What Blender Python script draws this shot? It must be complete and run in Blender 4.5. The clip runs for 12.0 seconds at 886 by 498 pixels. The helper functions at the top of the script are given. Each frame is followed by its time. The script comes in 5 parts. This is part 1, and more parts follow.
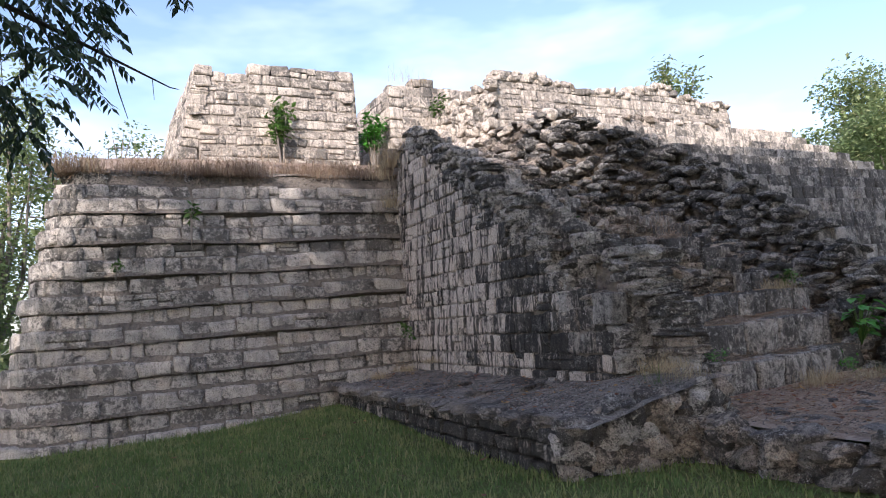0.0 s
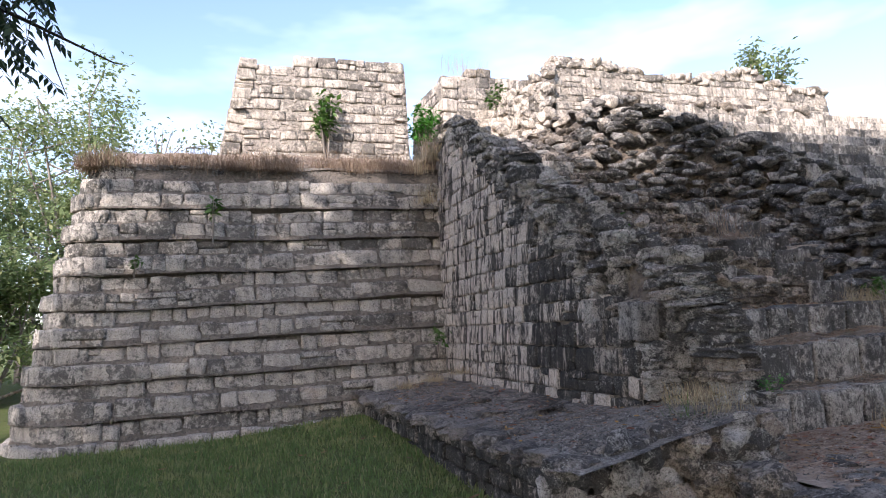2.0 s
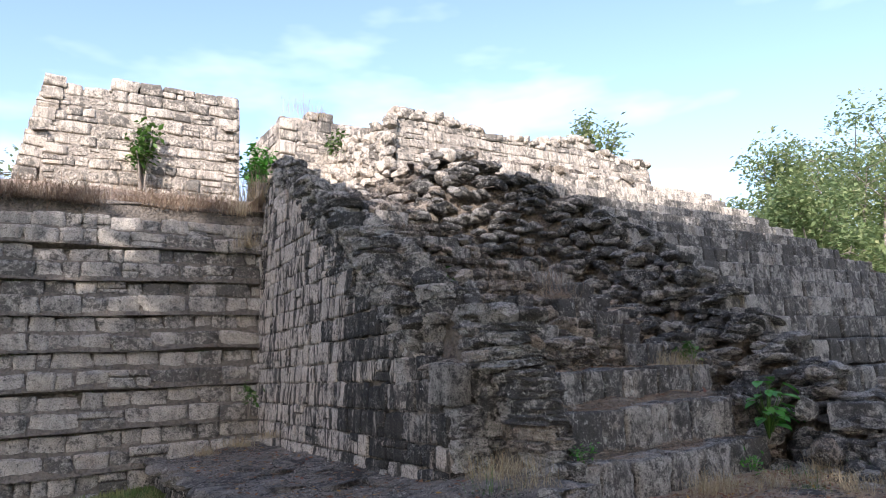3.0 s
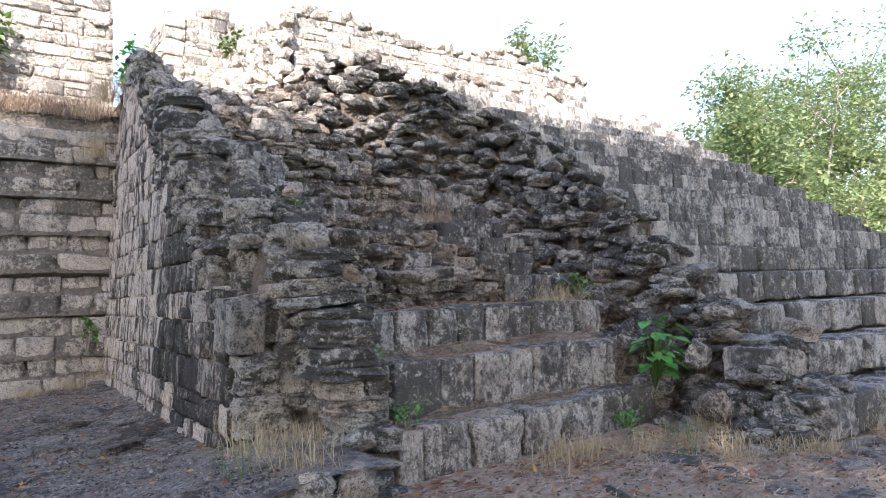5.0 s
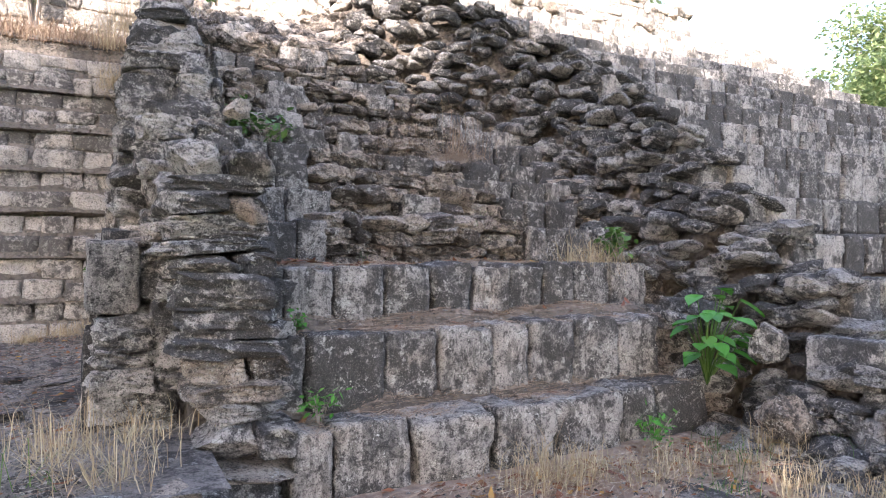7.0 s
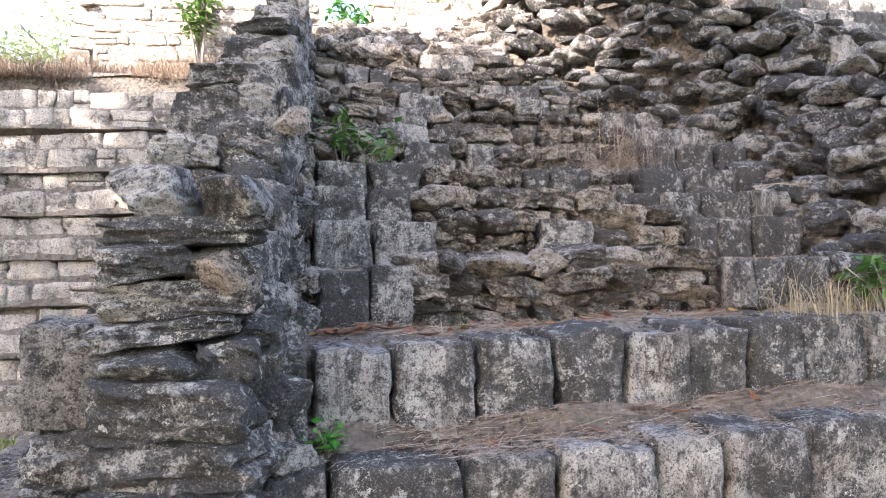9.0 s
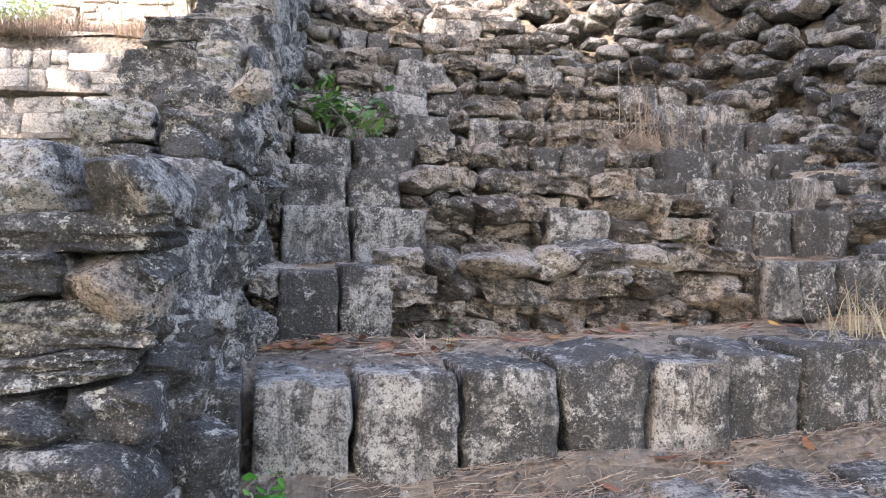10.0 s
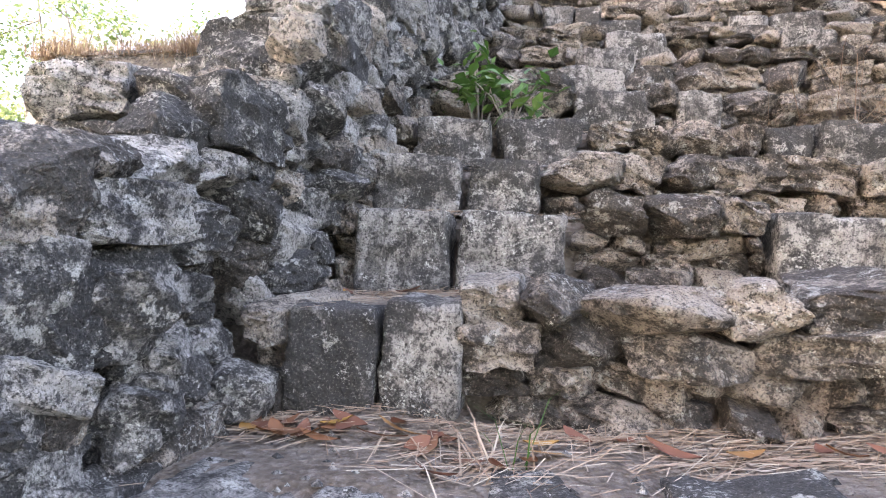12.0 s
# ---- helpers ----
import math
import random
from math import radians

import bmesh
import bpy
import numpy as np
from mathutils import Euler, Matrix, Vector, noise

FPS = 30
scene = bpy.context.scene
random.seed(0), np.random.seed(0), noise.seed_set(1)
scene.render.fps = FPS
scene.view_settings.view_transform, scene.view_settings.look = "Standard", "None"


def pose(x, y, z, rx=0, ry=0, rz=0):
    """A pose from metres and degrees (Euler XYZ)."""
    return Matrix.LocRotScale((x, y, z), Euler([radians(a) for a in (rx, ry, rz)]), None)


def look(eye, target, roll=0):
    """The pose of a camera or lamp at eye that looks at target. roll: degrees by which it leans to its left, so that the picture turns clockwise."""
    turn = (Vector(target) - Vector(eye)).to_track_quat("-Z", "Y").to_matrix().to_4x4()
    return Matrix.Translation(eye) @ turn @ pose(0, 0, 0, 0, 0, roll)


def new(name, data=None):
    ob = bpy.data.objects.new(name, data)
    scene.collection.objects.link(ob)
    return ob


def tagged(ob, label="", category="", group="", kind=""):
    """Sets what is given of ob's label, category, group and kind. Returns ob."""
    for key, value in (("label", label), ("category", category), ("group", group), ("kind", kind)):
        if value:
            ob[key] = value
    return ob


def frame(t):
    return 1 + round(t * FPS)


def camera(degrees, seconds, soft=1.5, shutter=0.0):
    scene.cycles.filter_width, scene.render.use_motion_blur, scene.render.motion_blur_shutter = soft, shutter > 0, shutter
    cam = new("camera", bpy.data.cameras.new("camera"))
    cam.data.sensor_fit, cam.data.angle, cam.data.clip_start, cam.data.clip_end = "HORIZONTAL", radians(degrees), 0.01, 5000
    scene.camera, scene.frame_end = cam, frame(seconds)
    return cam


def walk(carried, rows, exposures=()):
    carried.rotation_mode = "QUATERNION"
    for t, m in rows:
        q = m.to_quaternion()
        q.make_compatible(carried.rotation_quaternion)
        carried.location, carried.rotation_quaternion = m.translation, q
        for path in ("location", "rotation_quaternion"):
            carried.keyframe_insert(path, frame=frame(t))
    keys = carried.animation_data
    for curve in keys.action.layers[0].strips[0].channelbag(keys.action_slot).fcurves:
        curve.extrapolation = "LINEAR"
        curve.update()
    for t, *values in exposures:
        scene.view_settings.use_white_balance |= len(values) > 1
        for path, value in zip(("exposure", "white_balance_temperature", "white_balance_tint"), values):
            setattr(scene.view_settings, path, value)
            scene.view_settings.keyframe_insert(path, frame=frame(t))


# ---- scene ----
cam = camera(66.1, 12.0, 1.0)
PATH = [
    (0, (0.002, 0.003, 1.596), (0.92, 1.768, 1.794), -4.8),
    (0.5, (0.278, 0.254, 1.633), (1.162, 2.035, 1.842), -3.3),
    (1, (0.474, 0.409, 1.631), (1.279, 2.225, 1.865), -2.9),
    (1.5, (0.966, 0.477, 1.649), (1.631, 2.351, 1.865), -3.0),
    (2, (1.338, 0.564, 1.62), (2.011, 2.434, 1.838), -3.4),
    (2.5, (1.672, 0.781, 1.688), (2.657, 2.492, 2.005), -2.3),
    (2.7, (1.807, 0.883, 1.656), (2.841, 2.559, 2.007), -2.5),
    (4.3, (3.145, 1.393, 1.7), (4.257, 3.033, 1.976), -2.3),
    (4.5, (3.312, 1.467, 1.668), (4.476, 3.077, 1.896), -2.4),
    (5, (3.761, 1.537, 1.707), (4.919, 3.162, 1.838), -2.0),
    (5.5, (4.118, 1.63, 1.64), (5.205, 3.307, 1.723), -2.4),
    (6, (4.555, 1.849, 1.648), (5.609, 3.546, 1.74), 0.1),
    (6.5, (4.999, 2.066, 1.622), (6.085, 3.745, 1.665), 0.0),
    (7, (5.329, 2.223, 1.657), (6.212, 4.017, 1.671), 0.2),
    (7.2, (5.427, 2.295, 1.617), (6.28, 4.104, 1.601), 0.1),
    (8.8, (6.211, 3.425, 1.699), (6.559, 5.393, 1.768), -1.9),
    (9, (6.287, 3.511, 1.845), (6.623, 5.482, 1.917), -1.7),
    (9.5, (6.357, 3.712, 1.934), (6.671, 5.686, 1.975), -2.9),
    (10, (6.471, 4.068, 1.966), (6.784, 6.044, 1.958), -0.3),
    (10.5, (6.698, 4.302, 1.926), (7.149, 6.251, 1.901), -2.3),
    (11, (6.955, 4.533, 1.977), (7.373, 6.489, 1.96), -2.7),
    (11.5, (7.004, 4.831, 1.959), (6.973, 6.831, 1.981), -1.9),
    (12, (7.023, 5.17, 2.016), (6.593, 7.124, 2.028), 1.1),
]
EXPOSURES = [(0, 1.15, 6280, 20), (0.8, 1.32, 6300, 20), (2.5, 1.35, 6280, 19), (4.5, 1.6, 6200, 15), (5.0, 2.1, 6280, 17), (5.5, 2.4, 6450, 19), (6.5, 2.57, 6550, 21), (7.2, 2.6, 6580, 21), (9, 2.88, 6700, 20), (10.5, 3.08, 6980, 21), (12, 3.35, 7250, 23)]
walk(cam, [(t, look(eye, target, roll)) for t, eye, target, roll in PATH], EXPOSURES)

# ---- world, sun, exposure ----
SUN_AZ, SUN_EL = radians(222), radians(29)      # compass bearing of the sun (from +y, clockwise) and its height
world = bpy.data.worlds.new("sky")
scene.world = world
world.use_nodes = True
wn, wl = world.node_tree.nodes, world.node_tree.links
wn.clear()
w_out, w_bg = wn.new("ShaderNodeOutputWorld"), wn.new("ShaderNodeBackground")
sky = wn.new("ShaderNodeTexSky")
sky.sky_type, sky.sun_disc, sky.sun_elevation, sky.sun_rotation = "NISHITA", False, SUN_EL, SUN_AZ
sky.air_density, sky.dust_density, sky.ozone_density = 1.0, 1.6, 1.2
w_tc, w_map, w_noise, w_ramp, w_mix = (wn.new("ShaderNode" + k) for k in ("TexCoord", "Mapping", "TexNoise", "ValToRGB", "Mix"))
w_mix.data_type = "RGBA"
w_map.inputs["Scale"].default_value = (1.0, 1.0, 3.0)
w_map.inputs["Rotation"].default_value = (0.2, 0.3, 0.5)
w_noise.inputs["Scale"].default_value, w_noise.inputs["Detail"].default_value, w_noise.inputs["Roughness"].default_value = 1.7, 5.0, 0.55
w_ramp.color_ramp.elements[0].position, w_ramp.color_ramp.elements[1].position = 0.47, 0.95
w_mix.inputs["B"].default_value = (6.2, 6.7, 7.3, 1)
wl.new(w_tc.outputs["Generated"], w_map.inputs["Vector"])
wl.new(w_map.outputs["Vector"], w_noise.inputs["Vector"])
wl.new(w_noise.outputs["Fac"], w_ramp.inputs["Fac"])
wl.new(w_ramp.outputs["Color"], w_mix.inputs["Factor"])
wl.new(sky.outputs["Color"], w_mix.inputs["A"])
wl.new(w_mix.outputs["Result"], w_bg.inputs["Color"])
w_bg.inputs["Strength"].default_value = 0.15
wl.new(w_bg.outputs["Background"], w_out.inputs["Surface"])

sun_data = bpy.data.lights.new("sun", "SUN")
sun_data.energy, sun_data.angle, sun_data.color = 3.4, radians(0.53), (1.0, 0.93, 0.82)
sun = new("sun", sun_data)
to_sun = Vector((math.sin(SUN_AZ) * math.cos(SUN_EL), math.cos(SUN_AZ) * math.cos(SUN_EL), math.sin(SUN_EL)))
sun.matrix_world = look((0, 0, 30), Vector((0, 0, 30)) - to_sun)


# ---- materials ----
class Nodes:
    """A node material with a principled surface and a few short forms."""

    def __init__(self, name, rough=0.9, spec=0.25):
        self.mat = bpy.data.materials.new(name)
        self.mat.use_nodes = True
        self.n, self.l = self.mat.node_tree.nodes, self.mat.node_tree.links
        self.b = self.n["Principled BSDF"]
        self.b.inputs["Roughness"].default_value = rough
        self.b.inputs["Specular IOR Level"].default_value = spec
        self.geo = self.n.new("ShaderNodeNewGeometry")
        self.pos = self.geo.outputs["Position"]

    def link(self, a, b):
        self.l.new(a, b)

    def scaled(self, scale):
        m = self.n.new("ShaderNodeMapping")
        m.inputs["Scale"].default_value = scale
        self.link(self.pos, m.inputs["Vector"])
        return m.outputs["Vector"]

    def noise(self, scale, detail=4.0, rough=0.6, vector=None, shift=0.0):
        t = self.n.new("ShaderNodeTexNoise")
        t.noise_dimensions = "4D"
        t.inputs["W"].default_value = shift
        t.inputs["Scale"].default_value, t.inputs["Detail"].default_value, t.inputs["Roughness"].default_value = scale, detail, rough
        self.link(vector or self.pos, t.inputs["Vector"])
        return t.outputs["Fac"]

    def voronoi(self, scale, feature="F1"):
        t = self.n.new("ShaderNodeTexVoronoi")
        t.feature = feature
        t.inputs["Scale"].default_value = scale
        self.link(self.pos, t.inputs["Vector"])
        return t.outputs["Distance"]

    def ramp(self, value, lo, hi, a=0.0, b=1.0):
        r = self.n.new("ShaderNodeMapRange")
        r.interpolation_type = "SMOOTHSTEP"
        for k, v in zip(("From Min", "From Max", "To Min", "To Max"), (lo, hi, a, b)):
            r.inputs[k].default_value = v
        self.link(value, r.inputs["Value"])
        return r.outputs["Result"]

    def maths(self, op, a, b):
        m = self.n.new("ShaderNodeMath")
        m.operation = op
        for socket, v in zip(m.inputs, (a, b)):
            if isinstance(v, (int, float)):
                socket.default_value = v
            else:
                self.link(v, socket)
        return m.outputs[0]

    def mix(self, f, a, b):
        m = self.n.new("ShaderNodeMix")
        m.data_type = "RGBA"
        if isinstance(f, (int, float)):
            m.inputs["Factor"].default_value = f
        else:
            self.link(f, m.inputs["Factor"])
        for key, v in (("A", a), ("B", b)):
            if isinstance(v, tuple):
                m.inputs[key].default_value = (*v, 1)
            else:
                self.link(v, m.inputs[key])
        return m.outputs["Result"]

    def each(self):
        """A random number for each piece, whether an object or an island of a joined mesh."""
        o = self.n.new("ShaderNodeObjectInfo")
        return self.maths("FRACT", self.maths("ADD", o.outputs["Random"], self.geo.outputs["Random Per Island"]), 0.0)

    def bump(self, value, strength, distance=0.01, below=None):
        b = self.n.new("ShaderNodeBump")
        b.inputs["Strength"].default_value, b.inputs["Distance"].default_value = strength, distance
        self.link(value, b.inputs["Height"])
        if below is not None:
            self.link(below, b.inputs["Normal"])
        return b.outputs["Normal"]

    def done(self, colour, normal=None):
        self.link(colour, self.b.inputs["Base Color"])
        if normal is not None:
            self.link(normal, self.b.inputs["Normal"])
        return self.mat


def stone(name, pale, grey, dark, dirty=0.5, streak=0.3, lichen=0.35, warm=(0.30, 0.20, 0.14), seed=0.0, bump=0.8, flow=False):
    """Weathered limestone: pale body, grey weathering, black algae in blotches and runs, white lichen specks, pitted relief."""
    m = Nodes(name)
    each = m.each()
    broad = m.noise(0.9, 5, 0.65, shift=seed)
    runs = m.noise(1.0, 5, 0.7, m.scaled((8.0, 8.0, 0.7)), seed + 9) if flow else None
    # every stone carries its own pattern
    own, moved = m.n.new("ShaderNodeCombineXYZ"), m.n.new("ShaderNodeVectorMath")
    for socket, far_off in zip(own.inputs, (37.0, 53.0, 29.0)):
        m.link(m.maths("MULTIPLY", each, far_off), socket)
    m.link(m.pos, moved.inputs[0])
    m.link(own.outputs[0], moved.inputs[1])
    m.pos = moved.outputs[0]
    runs = runs or m.noise(1.0, 5, 0.7, m.scaled((9.0, 9.0, 1.6)), seed + 9)
    patch = m.noise(5.0, 6, 0.7, shift=seed + 3)
    base = m.mix(m.ramp(patch, 0.35, 0.65), pale, grey)
    base = m.mix(m.ramp(m.noise(2.3, 3, 0.6, shift=seed + 12), 0.55, 0.75, 0, 0.55), base, warm)
    base = m.mix(m.maths("MULTIPLY", m.ramp(each, 0.3, 1.0), 0.6), base, grey)
    grain = m.noise(150.0, 3, 0.7, shift=seed + 41)
    base = m.mix(m.ramp(grain, 0.54, 0.62, 0, 0.65), base, pale)
    crust = m.noise(16.0, 8, 0.78, shift=seed + 36)
    blotch = m.maths("ADD", m.maths("MULTIPLY", broad, 0.26), m.maths("ADD", m.maths("MULTIPLY", patch, 0.30), m.maths("MULTIPLY", crust, 0.44)))
    blotch = m.maths("ADD", blotch, m.maths("MULTIPLY", m.maths("SUBTRACT", each, 0.5), 0.085))
    edge = 0.66 - 0.28 * dirty
    black = m.ramp(blotch, edge - 0.028, edge + 0.028, 0, 0.90)
    base = m.mix(black, base, dark)
    base = m.mix(m.maths("MULTIPLY", m.ramp(runs, 0.505, 0.555), streak), base, dark)
    spots = m.maths("MULTIPLY", m.ramp(m.noise(11.0, 6, 0.78, shift=seed + 20), 0.56, 0.61), min(1.0, lichen * 1.4))
    base = m.mix(spots, base, (0.52, 0.51, 0.47))
    colony = m.ramp(m.noise(4.5, 4, 0.7, shift=seed + 33), 0.52, 0.62)
    flecks = m.maths("MULTIPLY", m.maths("MULTIPLY", m.ramp(m.noise(70.0, 5, 0.78, shift=seed + 25), 0.53, 0.59), colony), min(1.0, lichen * 2.0))
    base = m.mix(flecks, base, (0.60, 0.59, 0.54))
    pits = m.noise(48.0, 4, 0.8, shift=seed + 28)
    base = m.mix(m.ramp(pits, 0.38, 0.49, 0.85, 0), base, dark)
    base = m.mix(m.ramp(grain, 0.38, 0.47, 0.7, 0), base, dark)
    base = m.mix(m.ramp(grain, 0.55, 0.64, 0, 0.30), base, pale)
    low = m.bump(patch, 0.6 * bump, 0.06)
    mid = m.bump(m.noise(14.0, 6, 0.75, shift=seed + 30), 0.9 * bump, 0.05, low)
    return m.done(base, m.bump(pits, 0.9 * bump, 0.02, mid))


def earth(name, a, b, c, scale=1.0, seed=0.0):
    m = Nodes(name, 0.97, 0.1)
    base = m.mix(m.ramp(m.noise(1.3 * scale, 6, 0.7, shift=seed), 0.35, 0.65), a, b)
    base = m.mix(m.ramp(m.noise(11 * scale, 6, 0.75, shift=seed + 2), 0.45, 0.7), base, c)
    base = m.mix(m.ramp(m.noise(70 * scale, 3, 0.7, shift=seed + 4), 0.58, 0.7, 0, 0.5), base, (0.34, 0.31, 0.27))
    n = m.bump(m.voronoi(13 * scale), 0.8, 0.05, m.bump(m.noise(7 * scale, 6, 0.8, shift=seed + 6), 0.9, 0.08))
    return m.done(base, m.bump(m.noise(90 * scale, 3, 0.8, shift=seed + 8), 0.6, 0.008, n))


def leafy(name, a, b, c, gloss=0.55, glow=0.35, patchy=None):
    """Leaves or blades: each its own green, with light passing through."""
    m = Nodes(name, gloss, 0.3)
    each = m.each()
    base = m.mix(m.ramp(each, 0.1, 0.6), a, b)
    base = m.mix(m.ramp(each, 0.72, 0.98), base, c)
    if patchy:
        base = m.mix(m.ramp(m.noise(1.6, 5, 0.7), 0.45, 0.68, 0, 0.8), base, patchy)
    m.link(base, m.b.inputs["Base Color"])
    thin = m.n.new("ShaderNodeBsdfTranslucent")
    m.link(base, thin.inputs["Color"])
    both = m.n.new("ShaderNodeMixShader")
    both.inputs[0].default_value = glow
    m.link(m.b.outputs[0], both.inputs[1])
    m.link(thin.outputs[0], both.inputs[2])
    m.link(both.outputs[0], m.n["Material Output"].inputs["Surface"])
    return m.mat


def barky(name, a, b):
    m = Nodes(name, 0.9, 0.2)
    f = m.noise(9.0, 6, 0.7, m.scaled((1.0, 1.0, 0.25)))
    return m.done(m.mix(m.ramp(f, 0.35, 0.65), a, b), m.bump(f, 0.7, 0.02))


M_WALL = stone("wall_limestone", (0.575, 0.525, 0.465), (0.35, 0.333, 0.312), (0.07, 0.067, 0.062), 0.475, 0.25, 0.3, (0.44, 0.34, 0.25), 1, 0.9)
M_SIDE = stone("streaked_limestone", (0.56, 0.495, 0.43), (0.42, 0.375, 0.335), (0.028, 0.027, 0.026), 0.40, 0.95, 0.25, (0.46, 0.35, 0.28), 40, 0.8, True)
M_ALGAE = stone("blackened_limestone", (0.37, 0.33, 0.29), (0.18, 0.166, 0.154), (0.021, 0.021, 0.021), 0.68, 0.95, 0.22, (0.27, 0.215, 0.17), 60, 0.9, True)
M_PALE = stone("pale_limestone", (0.44, 0.385, 0.335), (0.33, 0.29, 0.26), (0.05, 0.047, 0.044), 0.48, 0.1, 0.3, (0.42, 0.29, 0.23), 170, 1.0)
M_STEP = stone("step_limestone", (0.43, 0.40, 0.365), (0.235, 0.224, 0.21), (0.043, 0.041, 0.039), 0.605, 0.55, 0.5, (0.32, 0.25, 0.19), 80, 1.0)
M_OUTER = stone("algae_limestone", (0.40, 0.378, 0.35), (0.245, 0.235, 0.225), (0.045, 0.044, 0.043), 0.605, 0.38, 0.25, (0.29, 0.225, 0.17), 100)
M_BLACK = stone("black_rubble", (0.54, 0.51, 0.475), (0.30, 0.287, 0.272), (0.038, 0.037, 0.037), 0.56, 0.15, 0.65, (0.35, 0.27, 0.21), 120, 1.3)
M_CHAR = stone("blackened_rubble", (0.44, 0.42, 0.395), (0.22, 0.212, 0.205), (0.032, 0.032, 0.033), 0.615, 0.2, 0.5, (0.27, 0.21, 0.16), 140, 1.3)
M_RUBBLE = stone("brown_rubble", (0.47, 0.405, 0.34), (0.25, 0.212, 0.18), (0.045, 0.04, 0.036), 0.55, 0.15, 0.45, (0.35, 0.25, 0.18), 160, 1.2)
# paler limestone for the high parts: some of the sunlight is in its colour
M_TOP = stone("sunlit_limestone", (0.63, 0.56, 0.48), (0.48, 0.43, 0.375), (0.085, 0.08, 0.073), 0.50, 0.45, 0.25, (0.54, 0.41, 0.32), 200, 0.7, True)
M_CORE = earth("mortar_earth", (0.13, 0.112, 0.095), (0.21, 0.175, 0.145), (0.07, 0.06, 0.052), 1.5, 3)
M_MORTAR = earth("lime_mortar", (0.46, 0.415, 0.36), (0.36, 0.32, 0.28), (0.20, 0.18, 0.16), 1.6, 33)
M_JOINT = earth("weathered_mortar", (0.24, 0.21, 0.18), (0.17, 0.15, 0.13), (0.085, 0.078, 0.07), 1.6, 43)
M_TREAD = earth("tread_litter", (0.29, 0.24, 0.195), (0.18, 0.145, 0.12), (0.38, 0.33, 0.285), 2.6, 23)
M_DIRT = earth("litter_dirt", (0.35, 0.27, 0.21), (0.24, 0.175, 0.135), (0.44, 0.37, 0.31), 1.0, 13)
M_PAVE = stone("pavement_stone", (0.27, 0.24, 0.215), (0.14, 0.126, 0.115), (0.045, 0.042, 0.04), 0.54, 0.0, 0.3, (0.19, 0.145, 0.11), 240, 1.0)
M_SOIL = earth("lawn_soil", (0.075, 0.11, 0.03), (0.105, 0.13, 0.045), (0.15, 0.13, 0.07), 1.0, 23)
M_GRASS = leafy("lawn_grass", (0.10, 0.16, 0.05), (0.14, 0.20, 0.062), (0.25, 0.25, 0.11), 0.65, 0.4, (0.29, 0.28, 0.12))
M_DRY = leafy("dry_grass", (0.40, 0.335, 0.22), (0.30, 0.225, 0.14), (0.50, 0.44, 0.30), 0.8, 0.25)
M_BANK = leafy("bank_grass", (0.27, 0.20, 0.14), (0.19, 0.13, 0.095), (0.38, 0.32, 0.23), 0.85, 0.2)
M_STRAW = leafy("fallen_straw", (0.40, 0.31, 0.23), (0.28, 0.19, 0.13), (0.48, 0.42, 0.34), 0.85, 0.1)
M_LEAF = leafy("tree_leaf", (0.14, 0.20, 0.085), (0.19, 0.25, 0.11), (0.31, 0.34, 0.17), 0.6, 0.5)
M_PALELEAF = leafy("pale_leaf", (0.17, 0.23, 0.10), (0.23, 0.29, 0.13), (0.36, 0.38, 0.19), 0.6, 0.5)
# leaves of the near bough: its shade is put into this darker green
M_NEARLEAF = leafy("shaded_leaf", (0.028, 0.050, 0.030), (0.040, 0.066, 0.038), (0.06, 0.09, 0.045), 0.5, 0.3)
M_WEED = leafy("weed_leaf", (0.04, 0.10, 0.02), (0.07, 0.15, 0.03), (0.12, 0.19, 0.05), 0.45, 0.3)
M_BRIGHT = leafy("broad_leaf", (0.04, 0.17, 0.02), (0.06, 0.22, 0.03), (0.10, 0.26, 0.05), 0.4, 0.3)
M_FALLEN = leafy("fallen_leaf", (0.23, 0.10, 0.045), (0.17, 0.075, 0.05), (0.40, 0.23, 0.06), 0.6, 0.15)
M_BARK = barky("bark", (0.13, 0.11, 0.095), (0.30, 0.27, 0.24))
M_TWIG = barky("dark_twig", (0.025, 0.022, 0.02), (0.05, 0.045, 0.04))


# ---- mesh helpers ----
rng = random.Random(11)


def smooth(a, b, x):
    t = min(1.0, max(0.0, (x - a) / (b - a)))
    return t * t * (3 - 2 * t)


def mesh_of(name, verts, faces, mat, shade=False):
    me = bpy.data.meshes.new(name)
    me.from_pydata([tuple(v) for v in verts], [], [tuple(f) for f in faces])
    me.update()
    if mat:
        me.materials.append(mat)
    if shade:
        me.polygons.foreach_set("use_smooth", [True] * len(me.polygons))
    return me


def thing(name, label, category, mesh=None, group="", kind=""):
    return tagged(new(name, mesh), label, category, group, kind)


def part(name, mesh, parent, label=""):
    ob = new(name, mesh)
    ob.parent = parent
    if label:
        tagged(ob, label)
    return ob


def wobble(v, scale, amount, seed):
    return noise.noise_vector(Vector(v) * scale + Vector((seed * 7.3, seed * 3.1, seed * 1.7))) * amount


